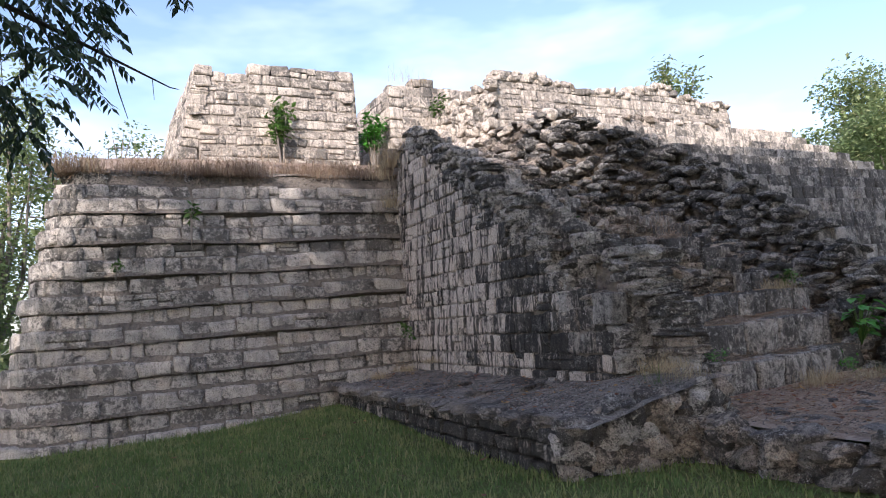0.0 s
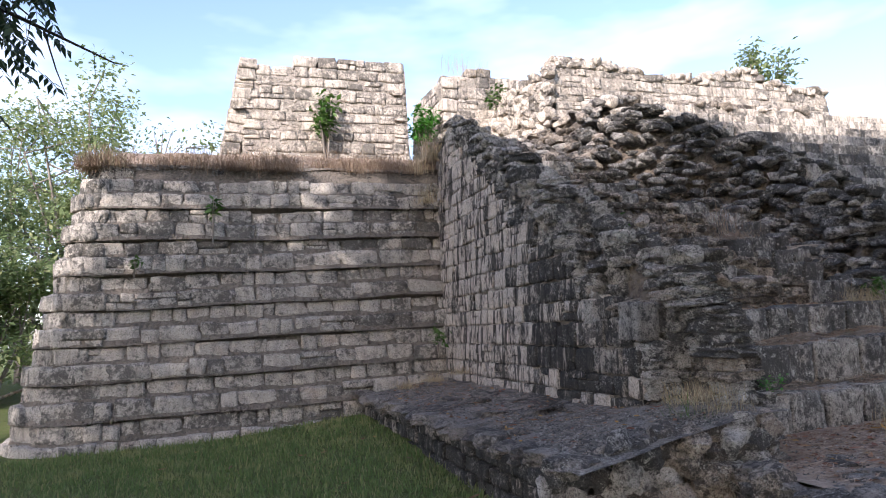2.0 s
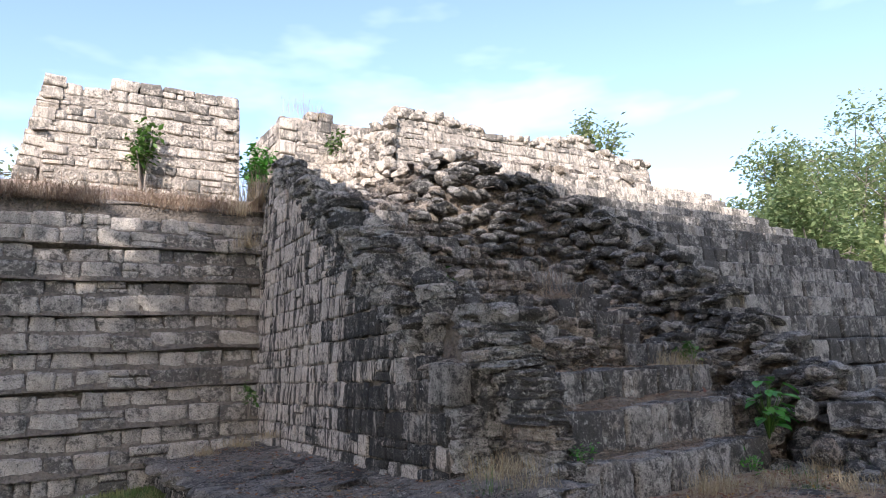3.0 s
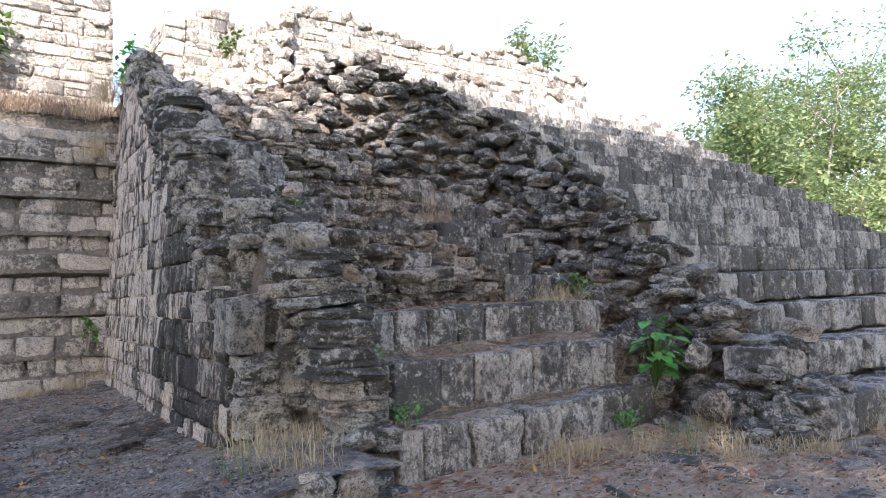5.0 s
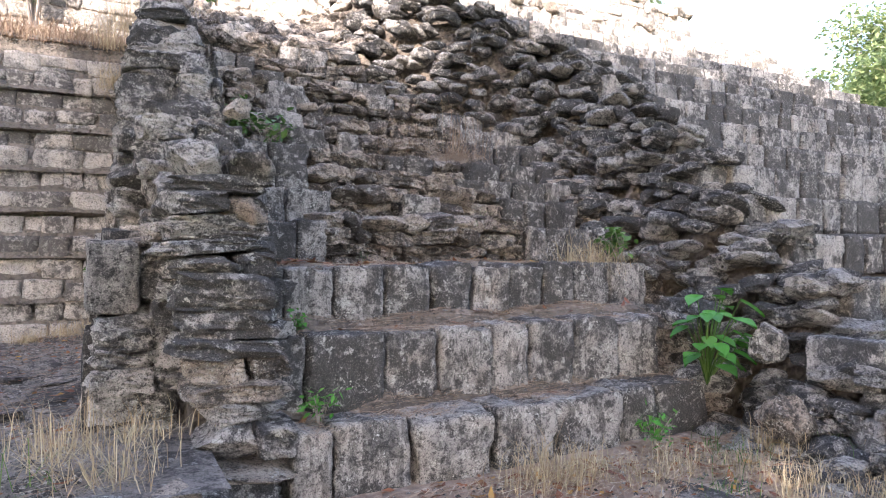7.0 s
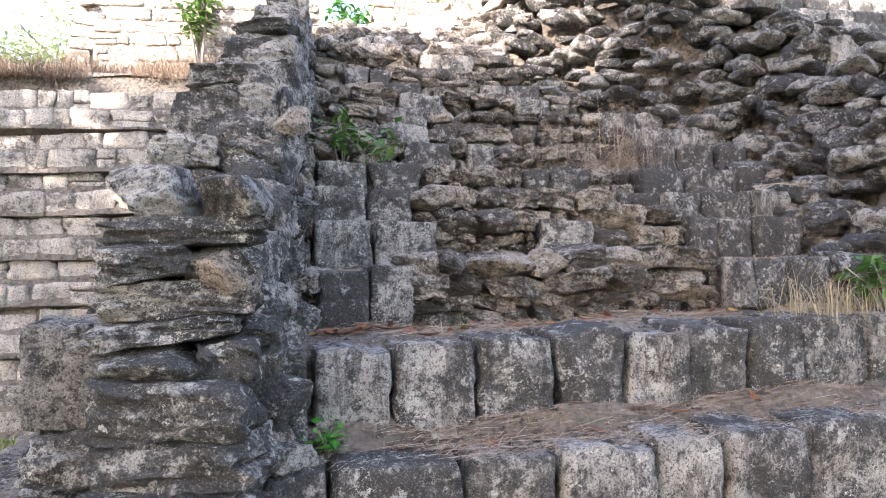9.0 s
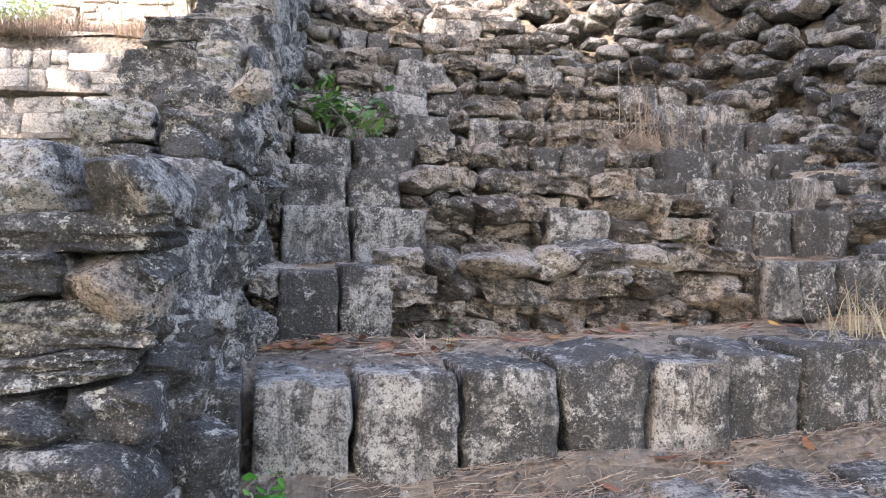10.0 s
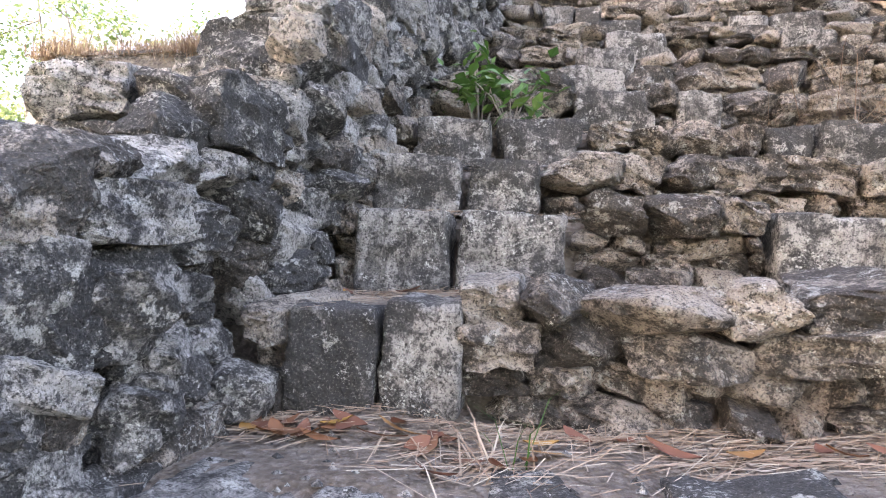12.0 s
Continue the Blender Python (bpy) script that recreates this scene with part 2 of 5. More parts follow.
def block_shape(seed, cells=4, rough=0.05, worn=0.10, off=0.05):
    """A dressed block one unit wide, deep and high: front at y=0, edges worn round, faces uneven."""
    bm = bmesh.new()
    bmesh.ops.create_cube(bm, size=1.0)
    bmesh.ops.subdivide_edges(bm, edges=bm.edges, cuts=cells - 1, use_grid_fill=True)
    r = random.Random(seed)
    skew = [(r.uniform(-off, off), r.uniform(-off, off)) for _ in range(4)]
    for v in bm.verts:
        x, y, z = v.co
        ax, ay, az = abs(x) * 2, abs(y) * 2, abs(z) * 2
        for a, b, i, j in ((ax, ay, 0, 1), (ax, az, 0, 2), (ay, az, 1, 2)):
            if a > 0.99 and b > 0.99:
                v.co[i] *= 1 - worn * r.uniform(0.5, 1.1) * (0.35 if 1 in (i, j) and i == 1 else 0.7)
                v.co[j] *= 1 - worn * r.uniform(0.5, 1.1) * 0.6
        q = (0 if x < 0 else 1) + (0 if z < 0 else 2)
        v.co.x += skew[q][0] * ax
        v.co.z += skew[q][1] * az
        v.co += wobble(v.co, 2.2, rough, seed) + wobble(v.co, 6.0, rough * 0.6, seed + 50) + wobble(v.co, 15.0, rough * 0.3, seed + 70)
    bmesh.ops.translate(bm, verts=bm.verts, vec=(0, 0.5, 0))
    bm.verts.ensure_lookup_table()
    bm.verts.index_update()
    # the hidden back is left open
    bmesh.ops.delete(bm, geom=[f for f in bm.faces if f.calc_center_median().y > 0.93], context="FACES")
    return bm


def boulder_shape(seed, cells=5, rough=0.34, cuts=6):
    """A broken stone about one unit across: a rounded block with cleft faces, chipped edges and a pitted skin."""
    bm = bmesh.new()
    bmesh.ops.create_cube(bm, size=1.0)
    bmesh.ops.subdivide_edges(bm, edges=bm.edges, cuts=cells - 1, use_grid_fill=True)
    r = random.Random(seed)
    for v in bm.verts:
        ball = v.co.normalized() * 0.6
        v.co = v.co.lerp(ball, 0.45)
        v.co += wobble(v.co, 1.3, rough * 0.30, seed)
    for _ in range(cuts):
        d = Vector((r.gauss(0, 1), r.gauss(0, 1), r.gauss(0, 0.6))).normalized()
        far = r.uniform(0.30, 0.46)
        for v in bm.verts:
            over = v.co.dot(d) - far
            if over > 0:
                v.co -= d * over * 0.92
    for v in bm.verts:
        flat = v.co.normalized()
        v.co += wobble(v.co, 3.5, rough * 0.09, seed + 9)
        v.co += flat * (noise.noise(v.co * 7 + Vector((seed, 0, 0))) * rough * 0.10 + noise.noise(v.co * 17 + Vector((0, seed, 0))) * rough * 0.075)
        # bedding planes: shallow ledges across the stone
        v.co += Vector((flat.x, flat.y, 0)) * 0.03 * rough * math.sin(v.co.z * 15 + seed + 6 * noise.noise(v.co * 2.0))
    return bm


def finish(bm, name, mat, shade=True):
    me = bpy.data.meshes.new(name)
    bm.to_mesh(me)
    bm.free()
    me.materials.append(mat)
    if shade:
        me.polygons.foreach_set("use_smooth", [True] * len(me.polygons))
    return me


LIB = {}


def shapes(kind, mat):
    """The shared meshes of one kind of piece in one material."""
    key = (kind, mat.name)
    if key not in LIB:
        if kind == "block":
            LIB[key] = [finish(block_shape(s, 5, 0.042, 0.075, 0.06), "stone", mat, True) for s in range(20)]
        elif kind == "ashlar":
            LIB[key] = [finish(block_shape(s + 30, 12, 0.042, 0.045), "block", mat, True) for s in range(14)]
        elif kind == "dressed":
            LIB[key] = [finish(block_shape(s + 90, 7, 0.028, 0.055, 0.015), "block", mat, True) for s in range(16)]
        elif kind == "ragged":
            LIB[key] = [finish(block_shape(s + 60, 8, 0.11, 0.10), "stone", mat, False) for s in range(14)]
        elif kind == "rubble":
            LIB[key] = [finish(boulder_shape(s, 6, 0.34, 7), "stone", mat, False) for s in range(16)]
        else:
            LIB[key] = [finish(boulder_shape(s + 20, 15, 0.40, 9), "stone", mat, False) for s in range(16)]
    return LIB[key]


class Pile:
    """Gathers the pieces of one thing: the ones nearest to a spot become parts, the others one joined mesh."""

    def __init__(self, parent, spot, most=290, name="stone"):
        self.parent, self.spot, self.most, self.name, self.rows = parent, Vector(spot), most, name, []

    def add(self, mesh, m):
        self.rows.append(((m.translation - self.spot).length, mesh, m))

    def build(self):
        self.rows.sort(key=lambda r: r[0])
        for _, mesh, m in self.rows[: self.most]:
            ob = part(self.name, mesh, self.parent)
            ob.matrix_basis = m
        rest = self.rows[self.most:]
        if rest:
            verts, faces, at, mats, which = [], [], 0, [], []
            for _, mesh, m in rest:
                co = np.empty(len(mesh.vertices) * 3)
                mesh.vertices.foreach_get("co", co)
                co = co.reshape(-1, 3) @ np.array(m.to_3x3()).T + np.array(m.translation)
                verts.append(co)
                polys = [tuple(i + at for i in p.vertices) for p in mesh.polygons]
                faces += polys
                if mesh.materials[0] not in mats:
                    mats.append(mesh.materials[0])
                which += [mats.index(mesh.materials[0])] * len(polys)
                at += len(co)
            me = mesh_of("stonework", np.concatenate(verts), faces, None, True)
            for mt in mats:
                me.materials.append(mt)
            me.polygons.foreach_set("material_index", which)
            tagged(part("stonework", me, self.parent), kind="stuff")


def frame_of(origin, u, n_in, v, w, d, h):
    """Pose and size of a block: u along its width, n_in into the wall, v up."""
    u, n_in, v = Vector(u), Vector(n_in), Vector(v)
    m = Matrix((u * w, n_in * d, v * h)).transposed().to_4x4()
    m.translation = origin
    return m


def course(pile, lib, at, length, z0, h, w_range, depth=0.35, jut=0.02, gap=0.012, r=rng, keep=lambda s, z: True, tilt=0.02, split=0.0, even=False):
    """One course of blocks, some of them made up of two thin stones; at(s, z) gives the place of the face, the way along and the way into the wall."""
    s = 0.0
    while s < length - 0.05:
        w = min(r.uniform(*w_range), length - s)
        if length - s - w < w_range[0] * 0.5:
            w = length - s
        mid = s + w / 2
        if keep(mid, z0 + h / 2):
            hh = h * (1.0 if even else r.uniform(0.95, 1.03) if r.random() < 0.9 else r.uniform(0.84, 0.95))
            p, u, n = at(mid, z0 + hh / 2)
            a = r.uniform(-tilt, tilt)
            v = (Vector((0, 0, 1)) + u * a + n * r.uniform(0, tilt * 2)).normalized()
            uu = (u - v * u.dot(v)).normalized()
            nn = (n - v * n.dot(v) + uu * r.uniform(-tilt, tilt)).normalized()
            if r.random() < split:
                f = r.uniform(0.35, 0.65)
                for z_mid, part_h in ((hh * (f - 1) / 2, hh * f), (hh * f / 2, hh * (1 - f))):
                    cuts = (0.0, r.uniform(0.35, 0.65), 1.0) if r.random() < 0.4 and w > 0.34 else (0.0, 1.0)
                    for c0, c1 in zip(cuts, cuts[1:]):
                        q = p + v * z_mid + uu * w * ((c0 + c1) / 2 - 0.5)
                        pile.add(r.choice(lib), frame_of(q - nn * r.uniform(-jut, jut), uu, nn, v, w * (c1 - c0) - gap, depth, part_h - gap))
            else:
                pile.add(r.choice(lib), frame_of(p - nn * r.uniform(-jut, jut), uu, nn, v, w - gap, depth, hh - gap))
        s += w


def slivers(pile, lib, at, length, z, every, r=rng, keep=lambda s, z: True, depth=0.2):
    """Thin chinking stones set in a joint."""
    s = 0.0
    while s < length:
        w = r.uniform(0.10, 0.34)
        if r.random() < every and keep(s, z):
            p, u, n = at(s, z)
            m = frame_of(p + n * (depth * 0.4), u, n, Vector((0, 0, 1)), w, depth * 1.2, r.uniform(0.035, 0.07))
            pile.add(r.choice(lib), m @ Matrix.Rotation(r.uniform(-0.1, 0.1), 4, "Y"))
        s += w


def heap(pile, lib, place, size, flat=(0.35, 0.6), r=rng, lean=0.25, up=(0, 0, 1)):
    """One broken stone lying at a place."""
    s = r.uniform(*size)
    m = Matrix.Translation(place) @ Matrix.Rotation(r.uniform(0, 6.28), 4, "Z") @ Euler((r.gauss(0, lean), r.gauss(0, lean), 0)).to_matrix().to_4x4()
    pile.add(r.choice(lib), m @ Matrix.Diagonal((s * r.uniform(0.9, 1.4), s * r.uniform(0.7, 1.0), s * r.uniform(*flat), 1)))


def sheet(name, xs, ys, height, mat, keep=lambda x, y: True):
    """A height field over the grid xs by ys."""
    verts = [(x, y, height(x, y)) for y in ys for x in xs]
    nx = len(xs)
    faces = [(j * nx + i, j * nx + i + 1, (j + 1) * nx + i + 1, (j + 1) * nx + i)
             for j in range(len(ys) - 1) for i in range(nx - 1) if keep((xs[i] + xs[i + 1]) / 2, (ys[j] + ys[j + 1]) / 2)]
    return mesh_of(name, verts, faces, mat, True)


def steps(a, b, d):
    n = max(1, round((b - a) / d))
    return [a + (b - a) * i / n for i in range(n + 1)]


def blades(spots, mat, length, width, lean=0.5, bend=0.5, r=rng, name="blade", up=None):
    """Many thin blades of grass in one mesh, two triangles and a tip each."""
    verts, faces = [], []
    for x, y, z in spots:
        l, a = r.uniform(*length), r.uniform(0, 6.283)
        t = abs(r.gauss(0, lean)) if lean < 1.2 else r.uniform(0.95, 1.55)
        d = Vector((math.cos(a) * math.sin(t), math.sin(a) * math.sin(t), math.cos(t)))
        side = Vector((-math.sin(a), math.cos(a), 0)) * width * r.uniform(0.6, 1.2) / 2
        p = Vector((x, y, z))
        q = p + d * l * 0.55
        tip = q + (d + Vector((math.cos(a), math.sin(a), -0.35)) * bend * r.uniform(0.2, 1)).normalized() * l * 0.45
        n = len(verts)
        verts += [p - side, p + side, q - side * 0.8, q + side * 0.8, tip]
        faces += [(n, n + 1, n + 3, n + 2), (n + 2, n + 3, n + 4)]
    return mesh_of(name, verts, faces, mat)


def leaves(spots, mat, length, width, r=rng, name="leaves", droop=0.3, ways=None):
    """Pointed leaves folded on the midrib, at the spots."""
    verts, faces = [], []
    for i, c in enumerate(spots):
        l = r.uniform(*length)
        w = l * width * r.uniform(0.8, 1.2)
        if ways:
            d = Vector(ways[i]).normalized()
        else:
            d = Vector((r.gauss(0, 1), r.gauss(0, 1), r.gauss(-droop, 0.5))).normalized()
        side = d.cross(Vector((r.gauss(0, 0.4), r.gauss(0, 0.4), 1))).normalized() * w / 2
        up = side.cross(d).normalized() * w * 0.12
        p = Vector(c)
        n = len(verts)
        verts += [p, p + d * l * 0.4 + side + up, p + d * l, p + d * l * 0.4 - side + up]
        faces += [(n, n + 1, n + 2), (n, n + 2, n + 3)]
    return mesh_of(name, verts, faces, mat)


def tubes(name, runs, mat, sides=6):
    """Round tapered limbs: each run is a list of (place, radius)."""
    verts, faces = [], []
    for run in runs:
        start = len(verts)
        for k, (p, rad) in enumerate(run):
            a = Vector(run[max(0, k - 1)][0])
            b = Vector(run[min(len(run) - 1, k + 1)][0])
            d = (b - a).normalized()
            s = d.cross(Vector((0.3, 0.9, 0.2))).normalized()
            t = d.cross(s)
            for i in range(sides):
                g = 6.2832 * i / sides
                verts.append(Vector(p) + (s * math.cos(g) + t * math.sin(g)) * rad)
        for k in range(len(run) - 1):
            for i in range(sides):
                j = (i + 1) % sides
                faces.append((start + k * sides + i, start + k * sides + j, start + (k + 1) * sides + j, start + (k + 1) * sides + i))
    return mesh_of(name, verts, faces, mat, True)


# ---- plan ----
# steps of the inner flight: height of the tread, place of the riser at its west end, how far it falls back per metre eastwards
INNER = [(0.80, 5.40, 0.06), (1.22, 5.74, 0.04), (1.585, 6.04, 0.11), (1.875, 6.78, 0.12), (2.165, 7.40, 0.18), (2.385, 7.66, 0.22), (2.64, 8.12, 0.26), (2.91, 8.70, 0.22),
         (3.18, 9.28, 0.15), (3.46, 9.95, 0.08), (3.77, 10.62, 0.05), (4.03, 11.08, 0.04), (4.27, 11.40, 0.0), (4.60, 11.80, 0.0)]
OUTER = [(0.80 + 0.345 * i, 4.15 + 0.53 * i) for i in range(16)]
STAIR_W, STAIR_E = 6.05, 17.6


def ground_z(x, y):
    return 0.04 + 0.17 * smooth(1, 4.2, x) * smooth(6, 11, y) + 0.03 * noise.noise(Vector((x * 0.5, y * 0.5, 0)))


def riser_y(i, x):
    """Where the riser of inner step i stands at x."""
    return INNER[i][1] + INNER[i][2] * (min(x, 9.2 if i < 4 else 7.8) - 6.2)


def stepped(rows, y, base):
    z = base
    for top, front in rows:
        if y >= front:
            z = top
    return z


def edge_x(y):
    """The broken west edge of the outer stair."""
    pts = [(4.0, 8.75), (4.8, 8.95), (5.4, 9.2), (6.5, 9.5), (7.5, 9.78), (8.2, 10.05), (9.3, 10.3), (10.3, 10.0), (11.0, 9.4), (12.0, 8.6), (14.0, 8.2)]
    for (y0, x0), (y1, x1) in zip(pts, pts[1:]):
        if y <= y1:
            return x0 + (x1 - x0) * max(0, (y - y0)) / (y1 - y0)
    return pts[-1][1]


def terrace_z(x, y):
    return 0.40 + 0.05 * smooth(5, 9, x) + 0.04 * smooth(4.2, 5.3, y) + 0.025 * noise.noise(Vector((x * 1.7, y * 1.7, 3)))


def stair_z(x, y):
    low = stepped([(row[0], riser_y(i, x)) for i, row in enumerate(INNER)], y, terrace_z(x, y) - 0.05)
    if y > 12.1:
        low = 4.58 + (y - 12.1) * 0.55
    high = stepped(OUTER, y, terrace_z(x, y) - 0.05)
    e = edge_x(y) + 0.15 * noise.noise(Vector((x, y * 2, 5)))
    f = smooth(e - 0.1, e + 0.75, x)
    return low + (max(high, low) - low) * f + (0.03 * noise.noise(Vector((x * 3, y * 3, 1))))


def tread_soil(x, y):
    """Earth and litter banked up on the treads, level with the stones and rising to the next riser."""
    z = stair_z(x, y - 0.20) - 0.062 - 0.14 * smooth(0.9, 0.3, abs(x - edge_x(y) - 0.3))
    fronts = [riser_y(i, x) for i in range(len(INNER)) if y >= riser_y(i, x) + 0.20]
    if fronts and y < 9.3:
        f = fronts[-1]
        bank = (0.045 if f > 5.95 else 0.12) * smooth(f + 0.21, f + 0.36, y) + 0.015 * smooth(f + 0.38, f + 0.66, y)
        z += bank * (1 + 0.5 * noise.noise(Vector((x * 2.7, y * 2.7, 6)))) * smooth(edge_x(y) - 0.1, edge_x(y) - 0.4, x)
    return z


# ---- ground ----
far = [12, 20, 35, 60, 120, 260, 600]
gx = [-v for v in reversed(far)] + steps(-10, 10, 0.5) + far
gy = [-v for v in reversed(far)] + steps(-10, 16, 0.5) + [20, 30, 60, 120, 260, 600]
thing("ground", "mown green lawn with bare soil and fallen leaves", "lawn", sheet("ground", gx, gy, ground_z, M_SOIL), kind="structure")


def lawn():
    r = random.Random(5)
    spots = []
    while len(spots) < 110000:
        x, y = r.uniform(-7, 5.3), r.uniform(0.5, 12.2)
        if (x > 3.75 and y > 4.9) or (y > 11.8 and x > -1.6) or (x > 4.9 and y > 2.8):
            continue
        if noise.noise(Vector((x * 0.8, y * 0.8, 7))) < r.uniform(-0.9, 0.25) - 0.1 and r.random() < 0.4:
            continue
        spots.append((x, y, ground_z(x, y) - 0.005))
    thing("lawn_grass", "short green lawn grass in tree shade", "grass", blades(spots, M_GRASS, (0.03, 0.12), 0.014, 0.6, 0.7, r, "lawn_grass"), kind="stuff")


lawn()

# ---- west retaining wall ----
W_X0, W_X1, W_R = -0.15, 6.0, 1.5     # straight run, then a rounded corner turning back
W_STRAIGHT = W_X1 - W_X0
W_ARC = W_R * math.pi / 2
W_LEN = W_STRAIGHT + W_ARC + 4.5
TIERS = [-0.10 + 0.56 * k for k in range(9)]


def wall_at(s, z):
    """Place on the face of the west wall, s metres from its east end."""
    k = max(0, min(7, int((z + 0.10) / 0.56 + 1e-6)))
    f = (z - TIERS[k]) / 0.56
    back = 0.26 * (z - f * 0.56) - 0.05 + 0.31 * f
    if s < W_STRAIGHT:
        p, u, n = Vector((W_X1 - s, 11.8, z)), Vector((1, 0, 0)), Vector((0, 1, 0))
    elif s < W_STRAIGHT + W_ARC:
        a = (s - W_STRAIGHT) / W_R
        p = Vector((W_X0 - W_R * math.sin(a), 11.8 + W_R - W_R * math.cos(a), z))
        u, n = Vector((math.cos(a), -math.sin(a), 0)), Vector((math.sin(a), math.cos(a), 0))
    else:
        p = Vector((W_X0 - W_R, 11.8 + W_R + s - W_STRAIGHT - W_ARC, z))
        u, n = Vector((0, -1, 0)), Vector((1, 0, 0))
    p.z += 0.05 * noise.noise(Vector((s * 0.45, k * 2.0, 3))) + 0.012 * noise.noise(Vector((s * 2.1, z * 3, 5)))
    return p + n * back, u, n


def west_wall():
    r = random.Random(21)
    ob = thing("wall_west", "grey limestone retaining wall in overhanging tiers with dark joints", "stone wall", kind="structure")
    # earth core behind the stones
    ss, zs = steps(0, W_LEN, 0.3), sorted(steps(-0.1, 4.7, 0.14) + [t - 0.01 for t in TIERS[1:]] + [t + 0.01 for t in TIERS])
    verts, faces = [], []
    for z in zs:
        for s in ss:
            p, u, n = wall_at(s, z)
            verts.append(p + n * (0.045 + 0.015 * noise.noise(p * 4)))
    k = len(ss)
    faces = [(j * k + i, j * k + i + 1, (j + 1) * k + i + 1, (j + 1) * k + i) for j in range(len(zs) - 1) for i in range(k - 1)]
    part("core", mesh_of("core", verts, faces, M_JOINT, False), ob)
    pile = Pile(ob, (1.5, 11.0, 1.5), 300)
    lib = shapes("block", M_WALL)
    for k, z in enumerate(TIERS[:-1]):
        h1 = r.uniform(0.27, 0.32)
        h2 = 0.545 - h1
        gap = 0.56 - h1 - h2
        course(pile, lib, wall_at, W_LEN, z + 0.005, h1, (0.2, 0.7), 0.36, 0.022, 0.007, r, tilt=0.04, split=0.09)
        slivers(pile, lib, wall_at, W_LEN, z + h1 + gap * 0.3, 0.6, r)
        course(pile, lib, wall_at, W_LEN, z + h1 + gap * 0.5, h2, (0.18, 0.6), 0.34, 0.022, 0.007, r, tilt=0.04, split=0.04)
        slivers(pile, lib, wall_at, W_LEN, z + 0.56 - gap * 0.25, 0.6, r)
    course(pile, shapes("block", M_BLACK), lambda s, z: (wall_at(s, z)[0] + wall_at(s, z)[2] * 0.10, *wall_at(s, z)[1:]), W_LEN, 4.38, 0.27, (0.22, 0.6), 0.5, 0.07, 0.02, r, tilt=0.10)
    pile.build()


west_wall()


def fill_z(x, y):
    """The grown-over top behind the west wall, up to the temple."""
    return 4.62 + 0.95 * smooth(13.2, 16.0, y) + 0.06 * noise.noise(Vector((x * 1.2, y * 1.2, 4)))


thing("wall_top_fill", "earth bank grown with dry grass above the retaining wall", "earth bank",
      sheet("wall_top_fill", steps(-0.15, 8.2, 0.25), steps(13.2, 20, 0.3), fill_z, M_DIRT), kind="structure")

# ---- stair side wall and balustrade ----


def side_top(y):
    """The sloping top edge of the side wall."""
    return min(2.41 + 0.605 * (y - 7.78), 4.96)


def core_top(y):
    """The ridge of the rubble core, higher than the wall that faces it."""
    return min(2.40 + 0.57 * (y - 6.7), 5.42) - 0.6 * smooth(12.5, 13.2, y)


def side_at(s, z):
    y = 12.9 - s
    return Vector((5.25 + 0.035 * (y - 7.5) + 0.09 * (z - 0.9), y, z)), Vector((0, -1, 0)), Vector((1, 0, 0))


def side_wall():
    r = random.Random(31)
    ob = thing("stair_side_wall", "pale limestone block wall with black water streaks flanking the stairway", "stone wall", kind="structure")
    ys, zs = steps(6.1, 12.9, 0.3), steps(0.4, 5.2, 0.2)
    verts, faces = [], []
    for z in zs:
        for y in ys:
            zz = min(z, side_top(y) - 0.05)
            verts.append(side_at(12.9 - y, zz)[0] + Vector((0.05, 0, 0)))
    k = len(ys)
    faces = [(j * k + i, j * k + i + 1, (j + 1) * k + i + 1, (j + 1) * k + i) for j in range(len(zs) - 1) for i in range(k - 1)]
    part("core", mesh_of("core", verts, faces, M_JOINT), ob)
    pile = Pile(ob, (4.5, 7.5, 1.5), 300, "block")
    clean, sooty = shapes("block", M_SIDE), shapes("block", M_ALGAE)

    class Stained:
        """Picks a blackened stone more often towards the lower end, where the algae has spread from the broken top."""
        dark = 0.0

        def __len__(self):
            return 20

        def __getitem__(self, i):
            return (sooty if self.dark > r.random() else clean)[i]

    lib = Stained()

    def at(s, z):
        y = 12.9 - s
        lib.dark = 0.95 * smooth(10.2, 7.4, y + 0.5 * noise.noise(Vector((y * 1.5, z * 1.5, 3)))) * (0.45 + 0.55 * smooth(2.4, 0.5, side_top(y) - z))
        return side_at(s, z)

    z = 0.60
    while z < 5.0:
        h = r.uniform(0.20, 0.31)
        course(pile, lib, at, 6.8, z, h, (0.13, 0.40), 0.24, 0.018, 0.006, r, keep=lambda s, zz: zz < side_top(12.9 - s) - 0.02, tilt=0.06, split=0.15)
        slivers(pile, clean, side_at, 6.8, z + h, 0.25, r, keep=lambda s, zz: zz < side_top(12.9 - s) - 0.1)
        z += h
    pile.build()


side_wall()


